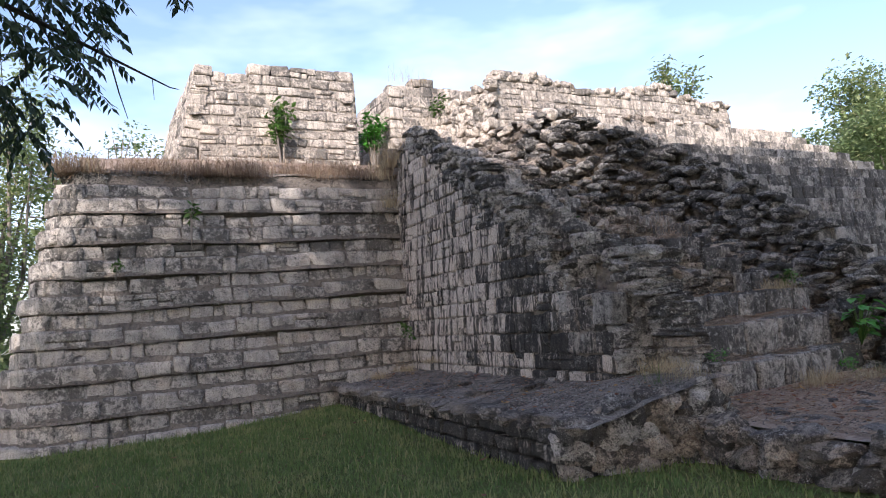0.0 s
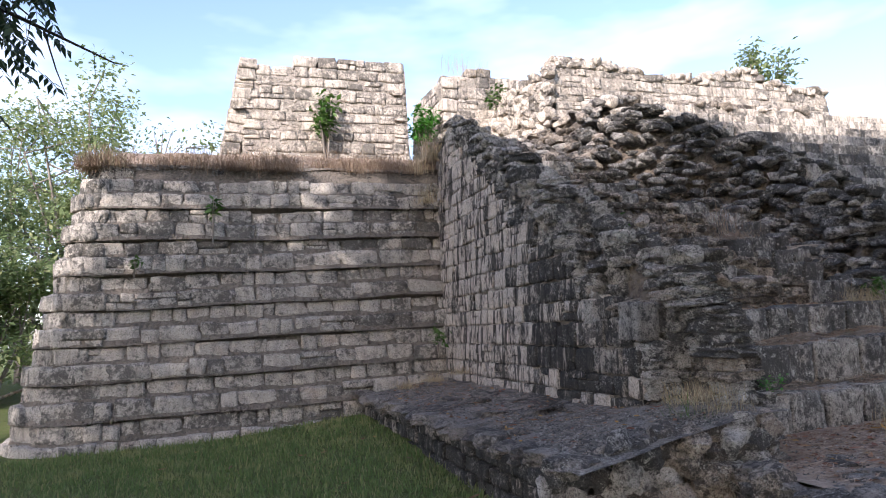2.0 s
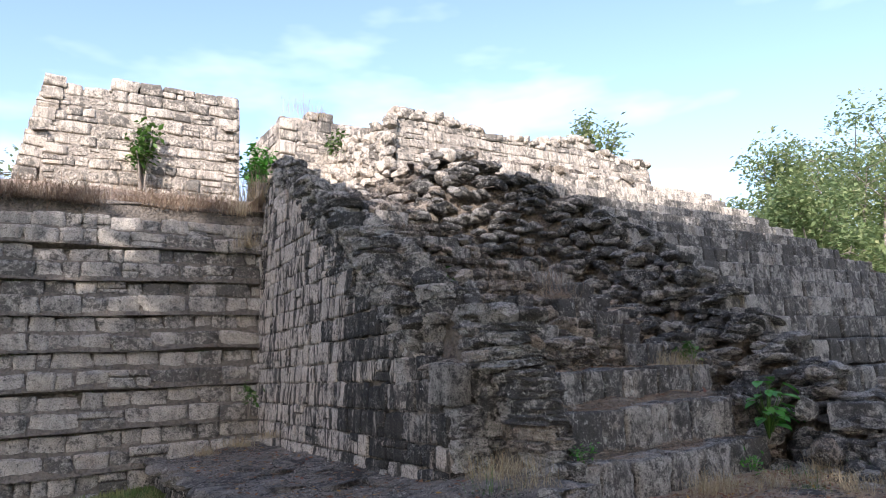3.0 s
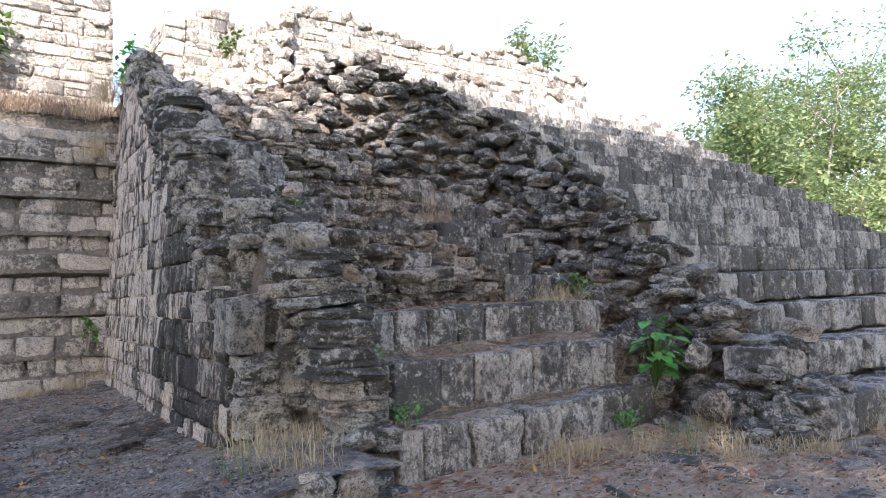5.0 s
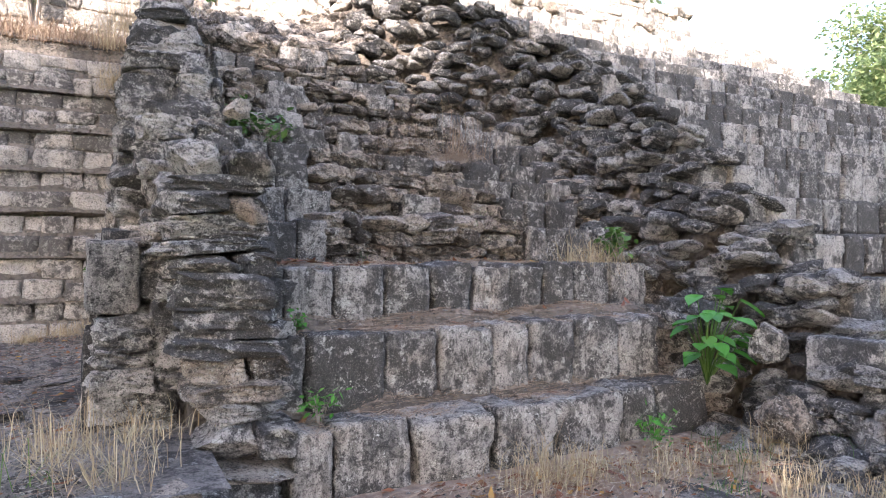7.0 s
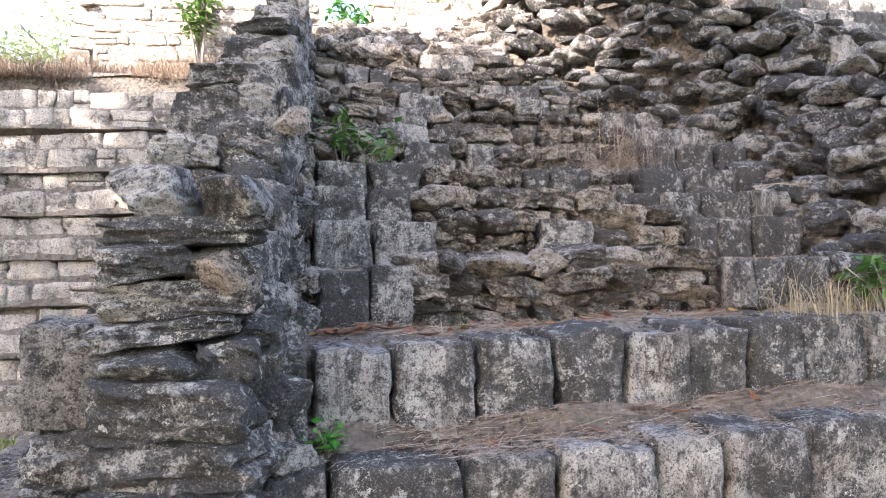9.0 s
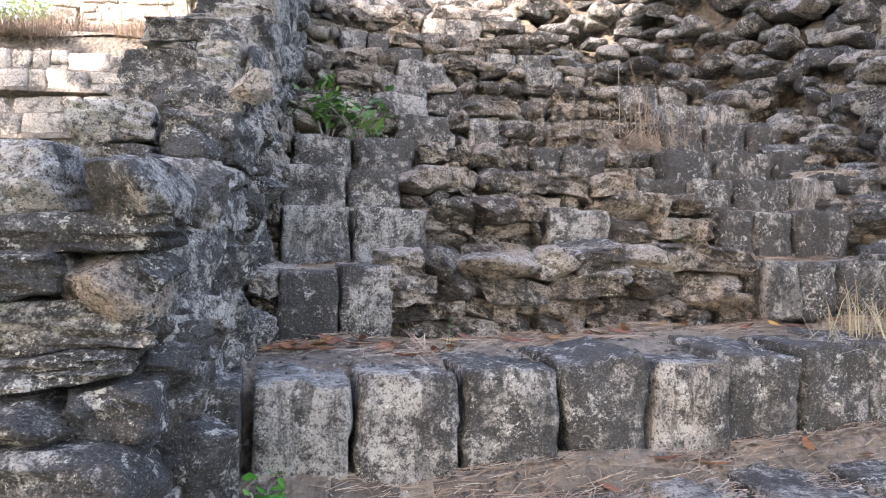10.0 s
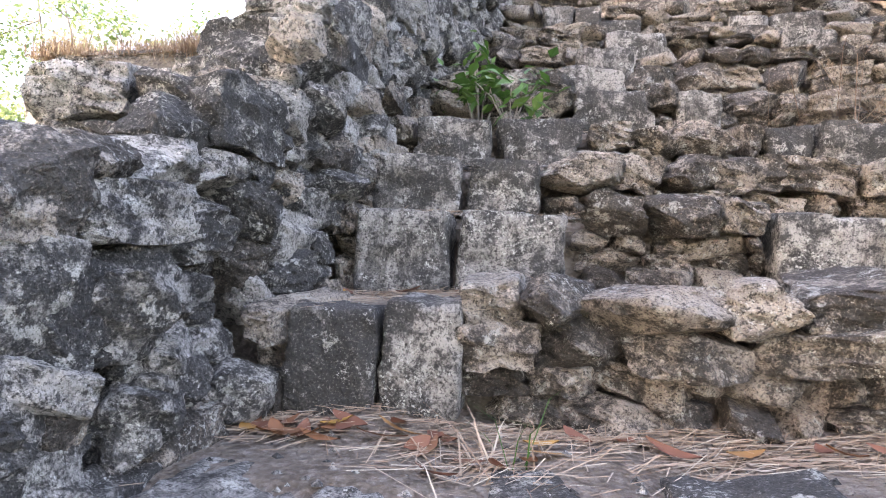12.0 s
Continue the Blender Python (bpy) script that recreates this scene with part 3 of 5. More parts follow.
def balustrade():
    """The rough core of the balustrade between side wall and steps: flat broken stones laid in mortar."""
    r = random.Random(41)
    ob = thing("balustrade", "black weathered rubble balustrade with the facing fallen off", "balustrade", kind="structure")

    def top(x, y):
        """Rough steps of laid stones, rising from the wall edge to the ridge of the core."""
        z = side_top(y) + (core_top(y) - side_top(y)) * smooth(5.46, 5.68, x)
        stair = math.floor(z / 0.25 + 0.35) * 0.25
        return z + (stair - z) * 0.8 + 0.05 * noise.noise(Vector((x * 3, y * 3, 2)))

    def front_y(x, z):
        """The broken lower end: the west part stands back behind the slabs of the east part."""
        return (6.0 if x < 5.62 else 5.42) + (0.08 if x < 5.62 else 0.26) * (z - 0.6)

    verts, faces, ys = [], [], steps(6.1, 13.4, 0.16)
    k = 9
    for y in ys:
        lo, hi = side_at(12.9 - y, 0.5)[0].x + 0.16, side_at(12.9 - y, 4.0)[0].x + 0.16
        t = min(top(5.8, y), core_top(y)) - 0.24
        w = side_at(12.9 - y, t)[0].x + 0.16
        edge = side_top(y) - 0.22
        verts += [(5.98, y, stair_z(6.3, y) - 0.6), (5.92, y, (t + stair_z(6.3, y)) / 2), (5.84, y, t - 0.12)]
        verts += [(5.84 + (w - 5.84) * q, y, t + (edge - t) * smooth(0.2, 1.0, q) + 0.04 * noise.noise(Vector((q * 3, y * 3, 0)))) for q in (0.2, 0.4, 0.6, 0.8, 1.0)]
        verts += [(lo, y, 0.4)]
    faces = [(j * k + i, j * k + i + 1, (j + 1) * k + i + 1, (j + 1) * k + i) for j in range(len(ys) - 1) for i in range(k - 1)]
    faces.append(tuple(range(k)))
    part("core", mesh_of("core", verts, faces, M_CORE), ob)
    part("core", mesh_of("core", [(5.70, 5.60, 0.3), (6.0, 5.60, 0.3), (6.0, 6.3, 0.3), (5.70, 6.3, 0.3), (5.70, 5.98, 1.7), (5.96, 5.98, 1.7), (5.96, 6.4, 1.75), (5.70, 6.4, 1.75)],
                         [(0, 1, 5, 4), (1, 2, 6, 5), (3, 0, 4, 7), (4, 5, 6, 7)], M_CORE), ob)
    pile = Pile(ob, (6.0, 5.6, 1.4), 300)
    big, small, mid = shapes("boulder", M_BLACK), shapes("rubble", M_BLACK), shapes("boulder", M_RUBBLE)

    def set_stone(lib, x, y, z, sx, sy, sz, twist=0.3, lean=0.1):
        m = Matrix.Translation((x, y, z)) @ Euler((r.gauss(0, lean), r.gauss(0, lean), r.gauss(0, twist))).to_matrix().to_4x4()
        pile.add(r.choice(lib), m @ Matrix.Diagonal((sx * 1.22, sy * 1.2, sz * 1.25, 1)))

    # sloping top: flat stones laid in rough steps, two or three deep
    slab, slab_far = shapes("ragged", M_BLACK), shapes("ragged", M_CHAR)
    y = 6.05
    while y < 12.9:
        near = y < 8.8
        x = side_at(12.9 - y, side_top(y))[0].x + 0.02
        while x < 6.08:
            w = min(r.uniform(0.18, 0.50), 6.14 - x)
            z, low = top(x + w / 2, y), min(top(x + w / 2, y), top(x - 0.06, y)) - (0.42 if x > 5.6 else 0.3)
            while z > low:
                h = r.uniform(0.09, 0.23)
                if r.random() < (0.25 if x > 5.62 else 0.62):
                    m = Matrix.Translation((x + w / 2 - 0.02, y - 0.12 + r.uniform(-0.05, 0.05), z - h / 2)) @ Euler((r.gauss(0, 0.06), r.gauss(0, 0.06), r.gauss(0, 0.14))).to_matrix().to_4x4()
                    pile.add(r.choice(slab if near else slab_far), m @ Matrix.Diagonal((w * 0.95, r.uniform(0.28, 0.36), h * 0.98, 1)))
                else:
                    set_stone((mid if r.random() < 0.12 else big) if near else small, x + w / 2 - 0.02, y + r.uniform(-0.05, 0.05), z - h / 2, w * 0.84, r.uniform(0.26, 0.34), h * 0.95, 0.16, 0.08)
                z -= h * 0.94
            x += w * 0.97
        y += r.uniform(0.22, 0.30)
    # east face above the steps
    for y in steps(5.85, 13.0, 0.18):
        z0, z1 = stair_z(6.35, y), min(top(5.95, y), core_top(y)) - 0.04
        z = z0 - 0.08
        while z < z1 - 0.02:
            s = r.uniform(0.11, 0.25)
            set_stone((mid if r.random() < 0.14 else big) if y < 8.8 else small, 6.10 - 0.13 * smooth(z0, z1, z) + r.uniform(-0.05, 0.03), y + r.uniform(-0.06, 0.06), z + s * 0.3, s * 0.85, s * 1.0, s * r.uniform(0.5, 0.72), 0.35, 0.2)
            z += s * 0.62
    # lower end: stacked slabs on the east, taller facing stones standing back on the west
    z = 0.36
    while z < 2.05:
        h = r.uniform(0.07, 0.17)
        x = 5.58 if z > 1.1 else 5.66
        for w in ((0.46,) if r.random() < 0.4 else (0.28, 0.2)):
            m = Matrix.Translation((x + w / 2 + r.uniform(-0.03, 0.03), front_y(5.8, z) - 0.06 + r.uniform(-0.05, 0.05), z + h / 2)) @ Euler((r.gauss(0, 0.04), r.gauss(0, 0.05), r.gauss(0, 0.1))).to_matrix().to_4x4()
            if r.random() < 0.45:
                pile.add(r.choice(shapes("ragged", M_RUBBLE) if 0.85 < z < 1.1 else slab), m @ Matrix.Diagonal((w * 0.97, 0.42, h * 0.98, 1)))
            else:
                set_stone(mid if 0.85 < z < 1.1 or r.random() < 0.12 else big, x + w / 2 + r.uniform(-0.03, 0.03), front_y(5.8, z) + 0.14 + r.uniform(-0.05, 0.04), z + h / 2, w * 0.88, 0.38, h * 0.9, 0.10, 0.04)
            x += w
        z += h * 0.96
    facing = shapes("ashlar", M_CHAR)
    for x, w, z, h, lib in ((5.24, 0.24, 1.34, 0.36, facing), (5.47, 0.17, 1.40, 0.26, slab), (5.24, 0.34, 1.16, 0.18, slab), (5.26, 0.30, 0.98, 0.15, shapes("ragged", M_RUBBLE)),
                            (5.25, 0.38, 0.80, 0.18, slab), (5.27, 0.40, 0.58, 0.20, shapes("ragged", M_STEP)), (5.56, 0.10, 1.16, 0.14, slab), (5.50, 0.14, 0.96, 0.2, slab)):
        m = Matrix.Translation((x + w / 2, front_y(5.4, z) + r.uniform(-0.03, 0.03), z + h / 2)) @ Euler((r.gauss(0, 0.03), r.gauss(0, 0.03), r.gauss(0, 0.06))).to_matrix().to_4x4()
        pile.add(r.choice(lib), m @ Matrix.Diagonal((w, 0.34, h, 1)))
    # single large stones of the ridge
    for lib, x, y, z, w, d, h in ((shapes("boulder", M_PALE), 6.03, 6.12, 2.12, 0.25, 0.24, 0.16), (shapes("boulder", M_PALE), 6.12, 7.08, 2.65, 0.15, 0.16, 0.13), (shapes("boulder", M_STEP), 5.76, 6.30, 2.03, 0.34, 0.34, 0.13),
                                  (big, 5.98, 6.24, 1.88, 0.32, 0.36, 0.20), (big, 5.66, 6.95, 2.28, 0.36, 0.34, 0.20), (shapes("boulder", M_STEP), 5.92, 6.0, 1.68, 0.34, 0.36, 0.14),
                                  (shapes("boulder", M_STEP), 6.09, 6.46, 1.70, 0.12, 0.14, 0.10), (shapes("boulder", M_STEP), 6.10, 6.40, 1.62, 0.13, 0.14, 0.12), (shapes("boulder", M_STEP), 5.72, 5.34, 0.52, 0.34, 0.26, 0.18)):
        set_stone(lib, x, y, z, w * 0.9, d * 0.9, h * 0.9, 0.15, 0.08)
    pile.build()


balustrade()

# ---- stairway ----


def stairway():
    r = random.Random(51)
    xs = steps(5.95, 11.0, 0.1) + steps(11.0, STAIR_E, 0.4)[1:]
    ys = sorted(set(round(v, 3) for v in steps(3.9, 14.2, 0.1) + steps(5.5, 12.0, 0.04) + [row[1] + d for row in INNER + OUTER for d in (-0.004 + 0.20, 0.004 + 0.20)]))
    core = thing("stair_core", "brown earth and mortar core of the stairway with litter on the treads", "stair core",
                 sheet("stair_core", xs, ys, tread_soil, M_CORE, lambda x, y: True), kind="structure")
    core.data.materials.append(M_TREAD)
    core.data.polygons.foreach_set("material_index", [1 if p.normal.z > 0.75 and p.center.y < 9.4 and p.center.x < 9.4 else 0 for p in core.data.polygons])

    inner = thing("inner_stairway", "worn grey limestone steps of upright blocks, broken in places", "stairs", kind="structure")
    fill = thing("step_rubble", "brown layered rubble where the step blocks have fallen out", "rubble", kind="structure")
    pile, loose = Pile(inner, (7.2, 5.6, 1.2), 300, "block"), Pile(fill, (7.4, 6.5, 1.6), 300)
    near, far_lib = shapes("ashlar", M_STEP), shapes("block", M_STEP)
    rub, rub_near, rag = shapes("rubble", M_RUBBLE), shapes("boulder", M_RUBBLE), shapes("ragged", M_RUBBLE)
    z_low = 0.40

    def step(i, *runs):
        """One step: runs of standing blocks by their joints, and layered rubble between them."""
        top, low = INNER[i][0], INNER[i - 1][0] if i else z_low
        for joints in runs:
            for x0, x1 in zip(joints, joints[1:]):
                h = (top - low) * r.uniform(0.95, 1.04)
                mid, turn = (x0 + x1) / 2, r.gauss(0, 0.025) + INNER[i][2] * 0.6
                m = Matrix.Translation((mid, riser_y(i, mid) + r.uniform(-0.02, 0.025), low + h / 2)) @ Euler((r.gauss(-0.02, 0.03), r.gauss(0, 0.02), turn)).to_matrix().to_4x4()
                pile.add(r.choice(near if i < 8 else far_lib), m @ Matrix.Diagonal((x1 - x0 - r.uniform(0.008, 0.03), 0.46, h, 1)))
        gaps, s = [], 6.1
        for joints in (*runs, (edge_x(INNER[i][1]) + 0.1, 99)):
            if joints[0] - s > 0.1:
                gaps.append((s, joints[0]))
            s = joints[-1]
        for a, b in gaps:
            z = low - 0.02
            while z < top - 0.02:
                hh = r.uniform(0.07, 0.15)
                capped = z + hh > top - 0.05
                x = a + r.uniform(-0.04, 0.04)
                while x < b - 0.03:
                    w = min(r.uniform(0.16, 0.36) if capped else r.uniform(0.09, 0.26), b - x)
                    y = riser_y(i, x) + (0.02 if capped else 0.07) + 0.12 * (z - low) + r.uniform(-0.04, 0.05)
                    turn = Euler((r.gauss(0, 0.08), r.gauss(0, 0.10), r.gauss(0, 0.2))).to_matrix().to_4x4()
                    if r.random() < 0.42:
                        loose.add(r.choice(rag), Matrix.Translation((x + w / 2, y, z + hh / 2)) @ turn @ Matrix.Diagonal((w * 0.97, 0.4, hh * 0.97, 1)))
                    else:
                        loose.add(r.choice(rub_near if i < 8 else rub), Matrix.Translation((x + w / 2, y + 0.13, z + hh / 2)) @ turn @ Matrix.Diagonal((w * 1.15, r.uniform(0.3, 0.38), hh * 1.2, 1)))
                    x += w * 0.97
                z += hh * 0.95

    step(0, (6.11, 6.32, 6.76, 7.24, 7.67, 8.2, 8.52, 9.0))
    step(1, (6.06, 6.28, 6.72, 7.06, 7.42, 7.71, 8.08, 8.46, 8.83))
    step(2, (6.06, 6.22, 6.53, 6.85, 7.2, 7.51, 7.8, 8.11, 8.41, 8.77, 9.15))
    step(3, (6.24, 6.49, 6.71), (8.5, 8.72, 8.95, 9.25))
    step(4, (6.21, 6.55, 6.95), (7.62, 8.0), (8.66, 8.9, 9.15, 9.51))
    step(5, (6.2, 6.54, 6.84), (8.3, 8.66, 8.96, 9.38, 9.7))
    step(6, (6.22, 6.6, 6.98), (7.79, 8.02, 8.34), (8.74, 9.16, 9.63, 9.85))
    step(7, (6.9, 7.32), (7.44, 7.7), (9.03, 9.36, 9.74, 10.03))
    step(8, (6.75, 7.2), (9.27, 9.65, 10.05))
    step(9, (6.9, 7.3), (9.1, 9.5, 9.8))
    step(10, (7.06, 7.62), (8.37, 8.78))
    step(11, (7.0, 7.4), (8.08, 8.39, 8.83))
    step(12, (6.52, 6.82, 7.07))
    step(13, (7.45, 7.76, 8.18))
    loose.build()
    # loose rubble where the top of the flight is lost
    for _ in range(240):
        y = r.uniform(11.9, 13.6)
        x = r.uniform(6.3, edge_x(y) + 0.3)
        heap(pile, rub, (x, y, stair_z(x, y) + 0.02), (0.16, 0.34), (0.4, 0.7), r)
    pile.build()

    outer = thing("outer_stairway", "dark grey limestone steps of the later stairway, black with algae", "stairs", kind="structure")
    pile = Pile(outer, (9.6, 4.8, 1.2), 300, "block")
    for i, (top, front) in enumerate(OUTER):
        start = edge_x(front) + (0.75 + 0.35 * noise.noise(Vector((i * 1.7, 0, 9))) if i > 1 else 0.45)
        if i > 11:
            start = edge_x(front) + 1.4
        at = lambda s, z: (Vector((start + s, front + 0.03 * noise.noise(Vector((start + s, i, 4))), z)), Vector((1, 0, 0)), Vector((0, 1, 0)))
        # the top three rows take the paler stone, sunlight painted into their colour
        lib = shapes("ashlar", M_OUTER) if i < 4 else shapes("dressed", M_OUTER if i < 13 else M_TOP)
        course(pile, lib, at, STAIR_E - start + r.uniform(-0.15, 0.15), top - 0.335, 0.335, (0.22, 0.42), 0.5, 0.02, 0.014, r, tilt=0.012, even=True)
    pile.build()

    broken = thing("broken_stair_edge", "black broken rubble edge where the later stairway has collapsed", "rubble", kind="structure")
    pile = Pile(broken, (9.0, 5.0, 1.0), 300)
    big, small = shapes("boulder", M_CHAR), shapes("rubble", M_CHAR)
    y = 4.35
    while y < 12.6:
        e = edge_x(y)
        for x in steps(e - 0.25, e + (0.95 if y < 11 else 1.3), 0.125):
            xx, yy = x + r.uniform(-0.07, 0.07), y + r.uniform(-0.07, 0.07)
            s = r.uniform(0.16, 0.30)
            m = Matrix.Translation((xx, yy, stair_z(xx, yy) + r.uniform(-0.07, 0.05)))
            m = m @ Euler((r.gauss(0, 0.14), r.gauss(0.1, 0.14), r.gauss(0, 0.3))).to_matrix().to_4x4()
            pile.add(r.choice(big if y < 6.6 else small), m @ Matrix.Diagonal((s * 1.4, s * 1.1, s * r.uniform(0.4, 0.6), 1)))
        y += 0.12
    pale = shapes("boulder", M_RUBBLE) + shapes("boulder", M_STEP)
    for x, y, z, w, h in ((9.12, 5.22, 1.12, 0.22, 0.26), (9.0, 4.95, 0.66, 0.36, 0.26), (9.35, 4.6, 0.55, 0.4, 0.28), (9.7, 5.35, 1.42, 0.4, 0.14), (9.95, 4.75, 1.28, 0.42, 0.16)):
        m = Matrix.Translation((x, y, z)) @ Euler((r.gauss(0, 0.15), r.gauss(0, 0.2), r.gauss(0, 0.4))).to_matrix().to_4x4()
        pile.add(r.choice(pale), m @ Matrix.Diagonal((w, w * 0.9, h, 1)))
    pile.build()


stairway()

# ---- low platform and terrace ----


def platform_z(x, y):
    inner = min(1.0, max(0.0, (x - 3.7) / 1.6))
    return 0.53 + 0.16 * inner + 0.10 * smooth(7.0, 5.6, y) * inner + 0.03 * noise.noise(Vector((x * 1.6, y * 1.6, 8))) + 0.012 * noise.noise(Vector((x * 6, y * 6, 2)))


def platform():
    r = random.Random(61)
    ob = thing("platform", "low black stone platform with a worn uneven paved top", "stone platform", kind="structure")
    front = lambda x: 5.12 - 0.28 * smooth(3.8, 5.3, x)
    part("top", sheet("top", steps(3.78, 5.75, 0.08), steps(4.85, 12.1, 0.08), lambda x, y: platform_z(x, y) - 0.015, M_PAVE), ob)
    pile = Pile(ob, (4.3, 5.2, 0.4), 300)
    lib, boul, flat = shapes("block", M_ALGAE), shapes("boulder", M_RUBBLE), shapes("boulder", M_PAVE)
    west = lambda s, z: (Vector((3.72 + 0.02 * s, 5.1 + s, z)), Vector((0, -1, 0)), Vector((1, 0, 0)))
    z = -0.02
    for h in (0.19, 0.17, 0.17):
        course(pile, lib, west, 6.8, z, h, (0.18, 0.46), 0.3, 0.03, 0.015, r, tilt=0.05)
        z += h
    # kerb of the edge
    for s in steps(0.0, 6.6, 0.33):
        m = Matrix.Translation((3.86, 5.15 + s, platform_z(3.86, 5.15 + s) - 0.04))
        pile.add(r.choice(flat), m @ Euler((r.gauss(0, 0.04), r.gauss(0, 0.04), r.gauss(0, 0.1))).to_matrix().to_4x4() @ Matrix.Diagonal((0.40, 0.44, 0.15, 1)))
    for _ in range(26):
        x, y = r.uniform(3.95, 5.2), r.uniform(5.05, 11.6)
        m = Matrix.Translation((x, y, platform_z(x, y) - 0.045))
        s = r.uniform(0.2, 0.6)
        pile.add(r.choice(flat), m @ Euler((r.gauss(0, 0.03), -0.2 + r.gauss(0, 0.03), r.uniform(0, 6))).to_matrix().to_4x4() @ Matrix.Diagonal((s, s * 0.75, 0.10, 1)))
    # rough front of the platform
    for x in steps(3.8, 5.5, 0.17):
        z = 0.0
        while z < platform_z(x, 5.1) - 0.06:
            s = r.uniform(0.2, 0.36)
            m = Matrix.Translation((x + r.uniform(-0.05, 0.05), front(x) + 0.03 + 0.10 * z + r.uniform(-0.06, 0.05), z + 0.06))
            pile.add(r.choice(boul if r.random() < 0.6 else shapes("boulder", M_BLACK)), m @ Euler((r.gauss(0, 0.3), r.gauss(0, 0.3), r.gauss(0, 0.5))).to_matrix().to_4x4() @ Matrix.Diagonal((s * 1.1, s * 0.8, s * 0.75, 1)))
            z += s * 0.5
    part("core", mesh_of("core", [(x, y, z) for z in (-0.1, 0.44) for x, y in ((3.95, 5.3), (5.6, 5.1), (5.6, 12), (4.0, 12))], [(0, 1, 5, 4), (3, 0, 4, 7), (1, 2, 6, 5)], M_CORE), ob)
    pile.build()


platform()


def terrace():
    r = random.Random(71)
    ob = thing("terrace", "bare earth terrace before the stairs strewn with straw and dead leaves", "terrace", kind="structure")
    top = sheet("top", steps(5.15, 19, 0.2), steps(2.75, 5.9, 0.15), terrace_z, M_DIRT)
    part("top", top, ob)
    part("core", mesh_of("core", [(x, y, z) for z in (-0.1, 0.36) for x, y in ((5.2, 2.8), (19, 2.8), (19, 5), (5.2, 5))], [(0, 1, 5, 4), (3, 0, 4, 7), (1, 2, 6, 5)], M_CORE), ob)
    pile = Pile(ob, (5.2, 3.8, 0.3), 300)
    lib = shapes("boulder", M_RUBBLE) + shapes("boulder", M_PAVE)
    line = [(5.15, 4.75 - 0.17 * k) for k in range(12)] + [(5.2 + 0.2 * k, 2.78) for k in range(40)]
    for x, y in line:
        z = 0.0
        while z < 0.36:
            s = r.uniform(0.22, 0.38)
            m = Matrix.Translation((x + r.uniform(-0.05, 0.06), y + r.uniform(-0.05, 0.06), z + 0.05))
            pile.add(r.choice(lib), m @ Euler((r.gauss(0, 0.2), r.gauss(0, 0.2), r.gauss(0, 0.6))).to_matrix().to_4x4() @ Matrix.Diagonal((s * 1.1, s * 0.9, s * 0.6, 1)))
            z += s * 0.42
    # stones showing through the earth
    for _ in range(70):
        x, y = r.uniform(5.5, 11.5), r.uniform(3.0, 5.1)
        m = Matrix.Translation((x, y, terrace_z(x, y) - 0.02))
        s = r.uniform(0.15, 0.5)
        pile.add(r.choice(shapes("boulder", M_PAVE)), m @ Euler((r.gauss(0, 0.04), r.gauss(0, 0.04), r.uniform(0, 6))).to_matrix().to_4x4() @ Matrix.Diagonal((s, s * 0.7, 0.07, 1)))
    pile.build()


terrace()

# ---- ruined buildings on top ----


def plane_at(x0, y0, dx, dy, lean=0.04, base=5.0):
    u = Vector((dx, dy, 0)).normalized()
    n = Vector((-u.y, u.x, 0))
    return lambda s, z: (Vector((x0, y0, z)) + u * s + n * lean * (z - base), u, n)


def ruin_face(pile, lib, at, length, z0, top, w_range, r, h_range=(0.24, 0.36), depth=0.4):
    z = z0
    while z < z0 + 5:
        h = r.uniform(*h_range)
        keep = lambda s, zz: zz < top(s)
        if not any(keep(s, z + h / 2) for s in steps(0, length, 0.3)):
            break
        course(pile, lib, at, length, z, h, w_range, depth, 0.014, 0.005, r, keep=keep, tilt=0.06, split=0.16)
        slivers(pile, lib, at, length, z + h, 0.3, r, keep=keep)
        z += h


def backing(ob, at, length, z0, top, deep):
    """Solid masonry core behind a face."""
    verts, ss = [], steps(0, length, 0.5)
    for s in ss:
        for z in (z0 - 0.3, top(s) - 0.22):
            p, u, n = at(s, z)
            verts += [p + n * 0.012, p + n * deep]
    faces = []
    for i in range(len(ss) - 1):
        a, b = 4 * i, 4 * i + 4
        faces += [(a, b, b + 2, a + 2), (a + 2, b + 2, b + 3, a + 3), (a + 1, a + 3, b + 3, b + 1)]
    faces += [(0, 2, 3, 1), (4 * len(ss) - 4, 4 * len(ss) - 3, 4 * len(ss) - 1, 4 * len(ss) - 2)]
    part("core", mesh_of("core", verts, faces, M_MORTAR), ob)


def temple():
    r = random.Random(81)
    ob = thing("temple_ruin", "roofless sunlit limestone temple wall with black blotches", "ruin")
    pile = Pile(ob, (4, 16, 6), 300)
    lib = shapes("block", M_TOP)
    ragged = lambda s: 7.95 + 0.05 * s + 0.08 * noise.noise(Vector((s * 1.5, 0, 2)))
    front = plane_at(2.3, 16.2, 1, 0.0, 0.02)
    backing(ob, front, 3.95, 5.2, ragged, 1.6)
    ruin_face(pile, lib, front, 3.95, 5.2, ragged, (0.2, 0.62), r, (0.22, 0.38))
    west = plane_at(1.55, 21.5, 0.02, -1.0, 0.22)
    backing(ob, west, 5.2, 5.2, lambda s: 7.9, 1.5)
    ruin_face(pile, lib, west, 5.3, 5.2, lambda s: 7.95, (0.2, 0.6), r, (0.2, 0.32))
    east = plane_at(6.25, 16.25, 0.0, 1, 0.02)
    ruin_face(pile, lib, east, 3.0, 5.2, lambda s: 8.1, (0.3, 0.6), r)
    pile.build()


temple()


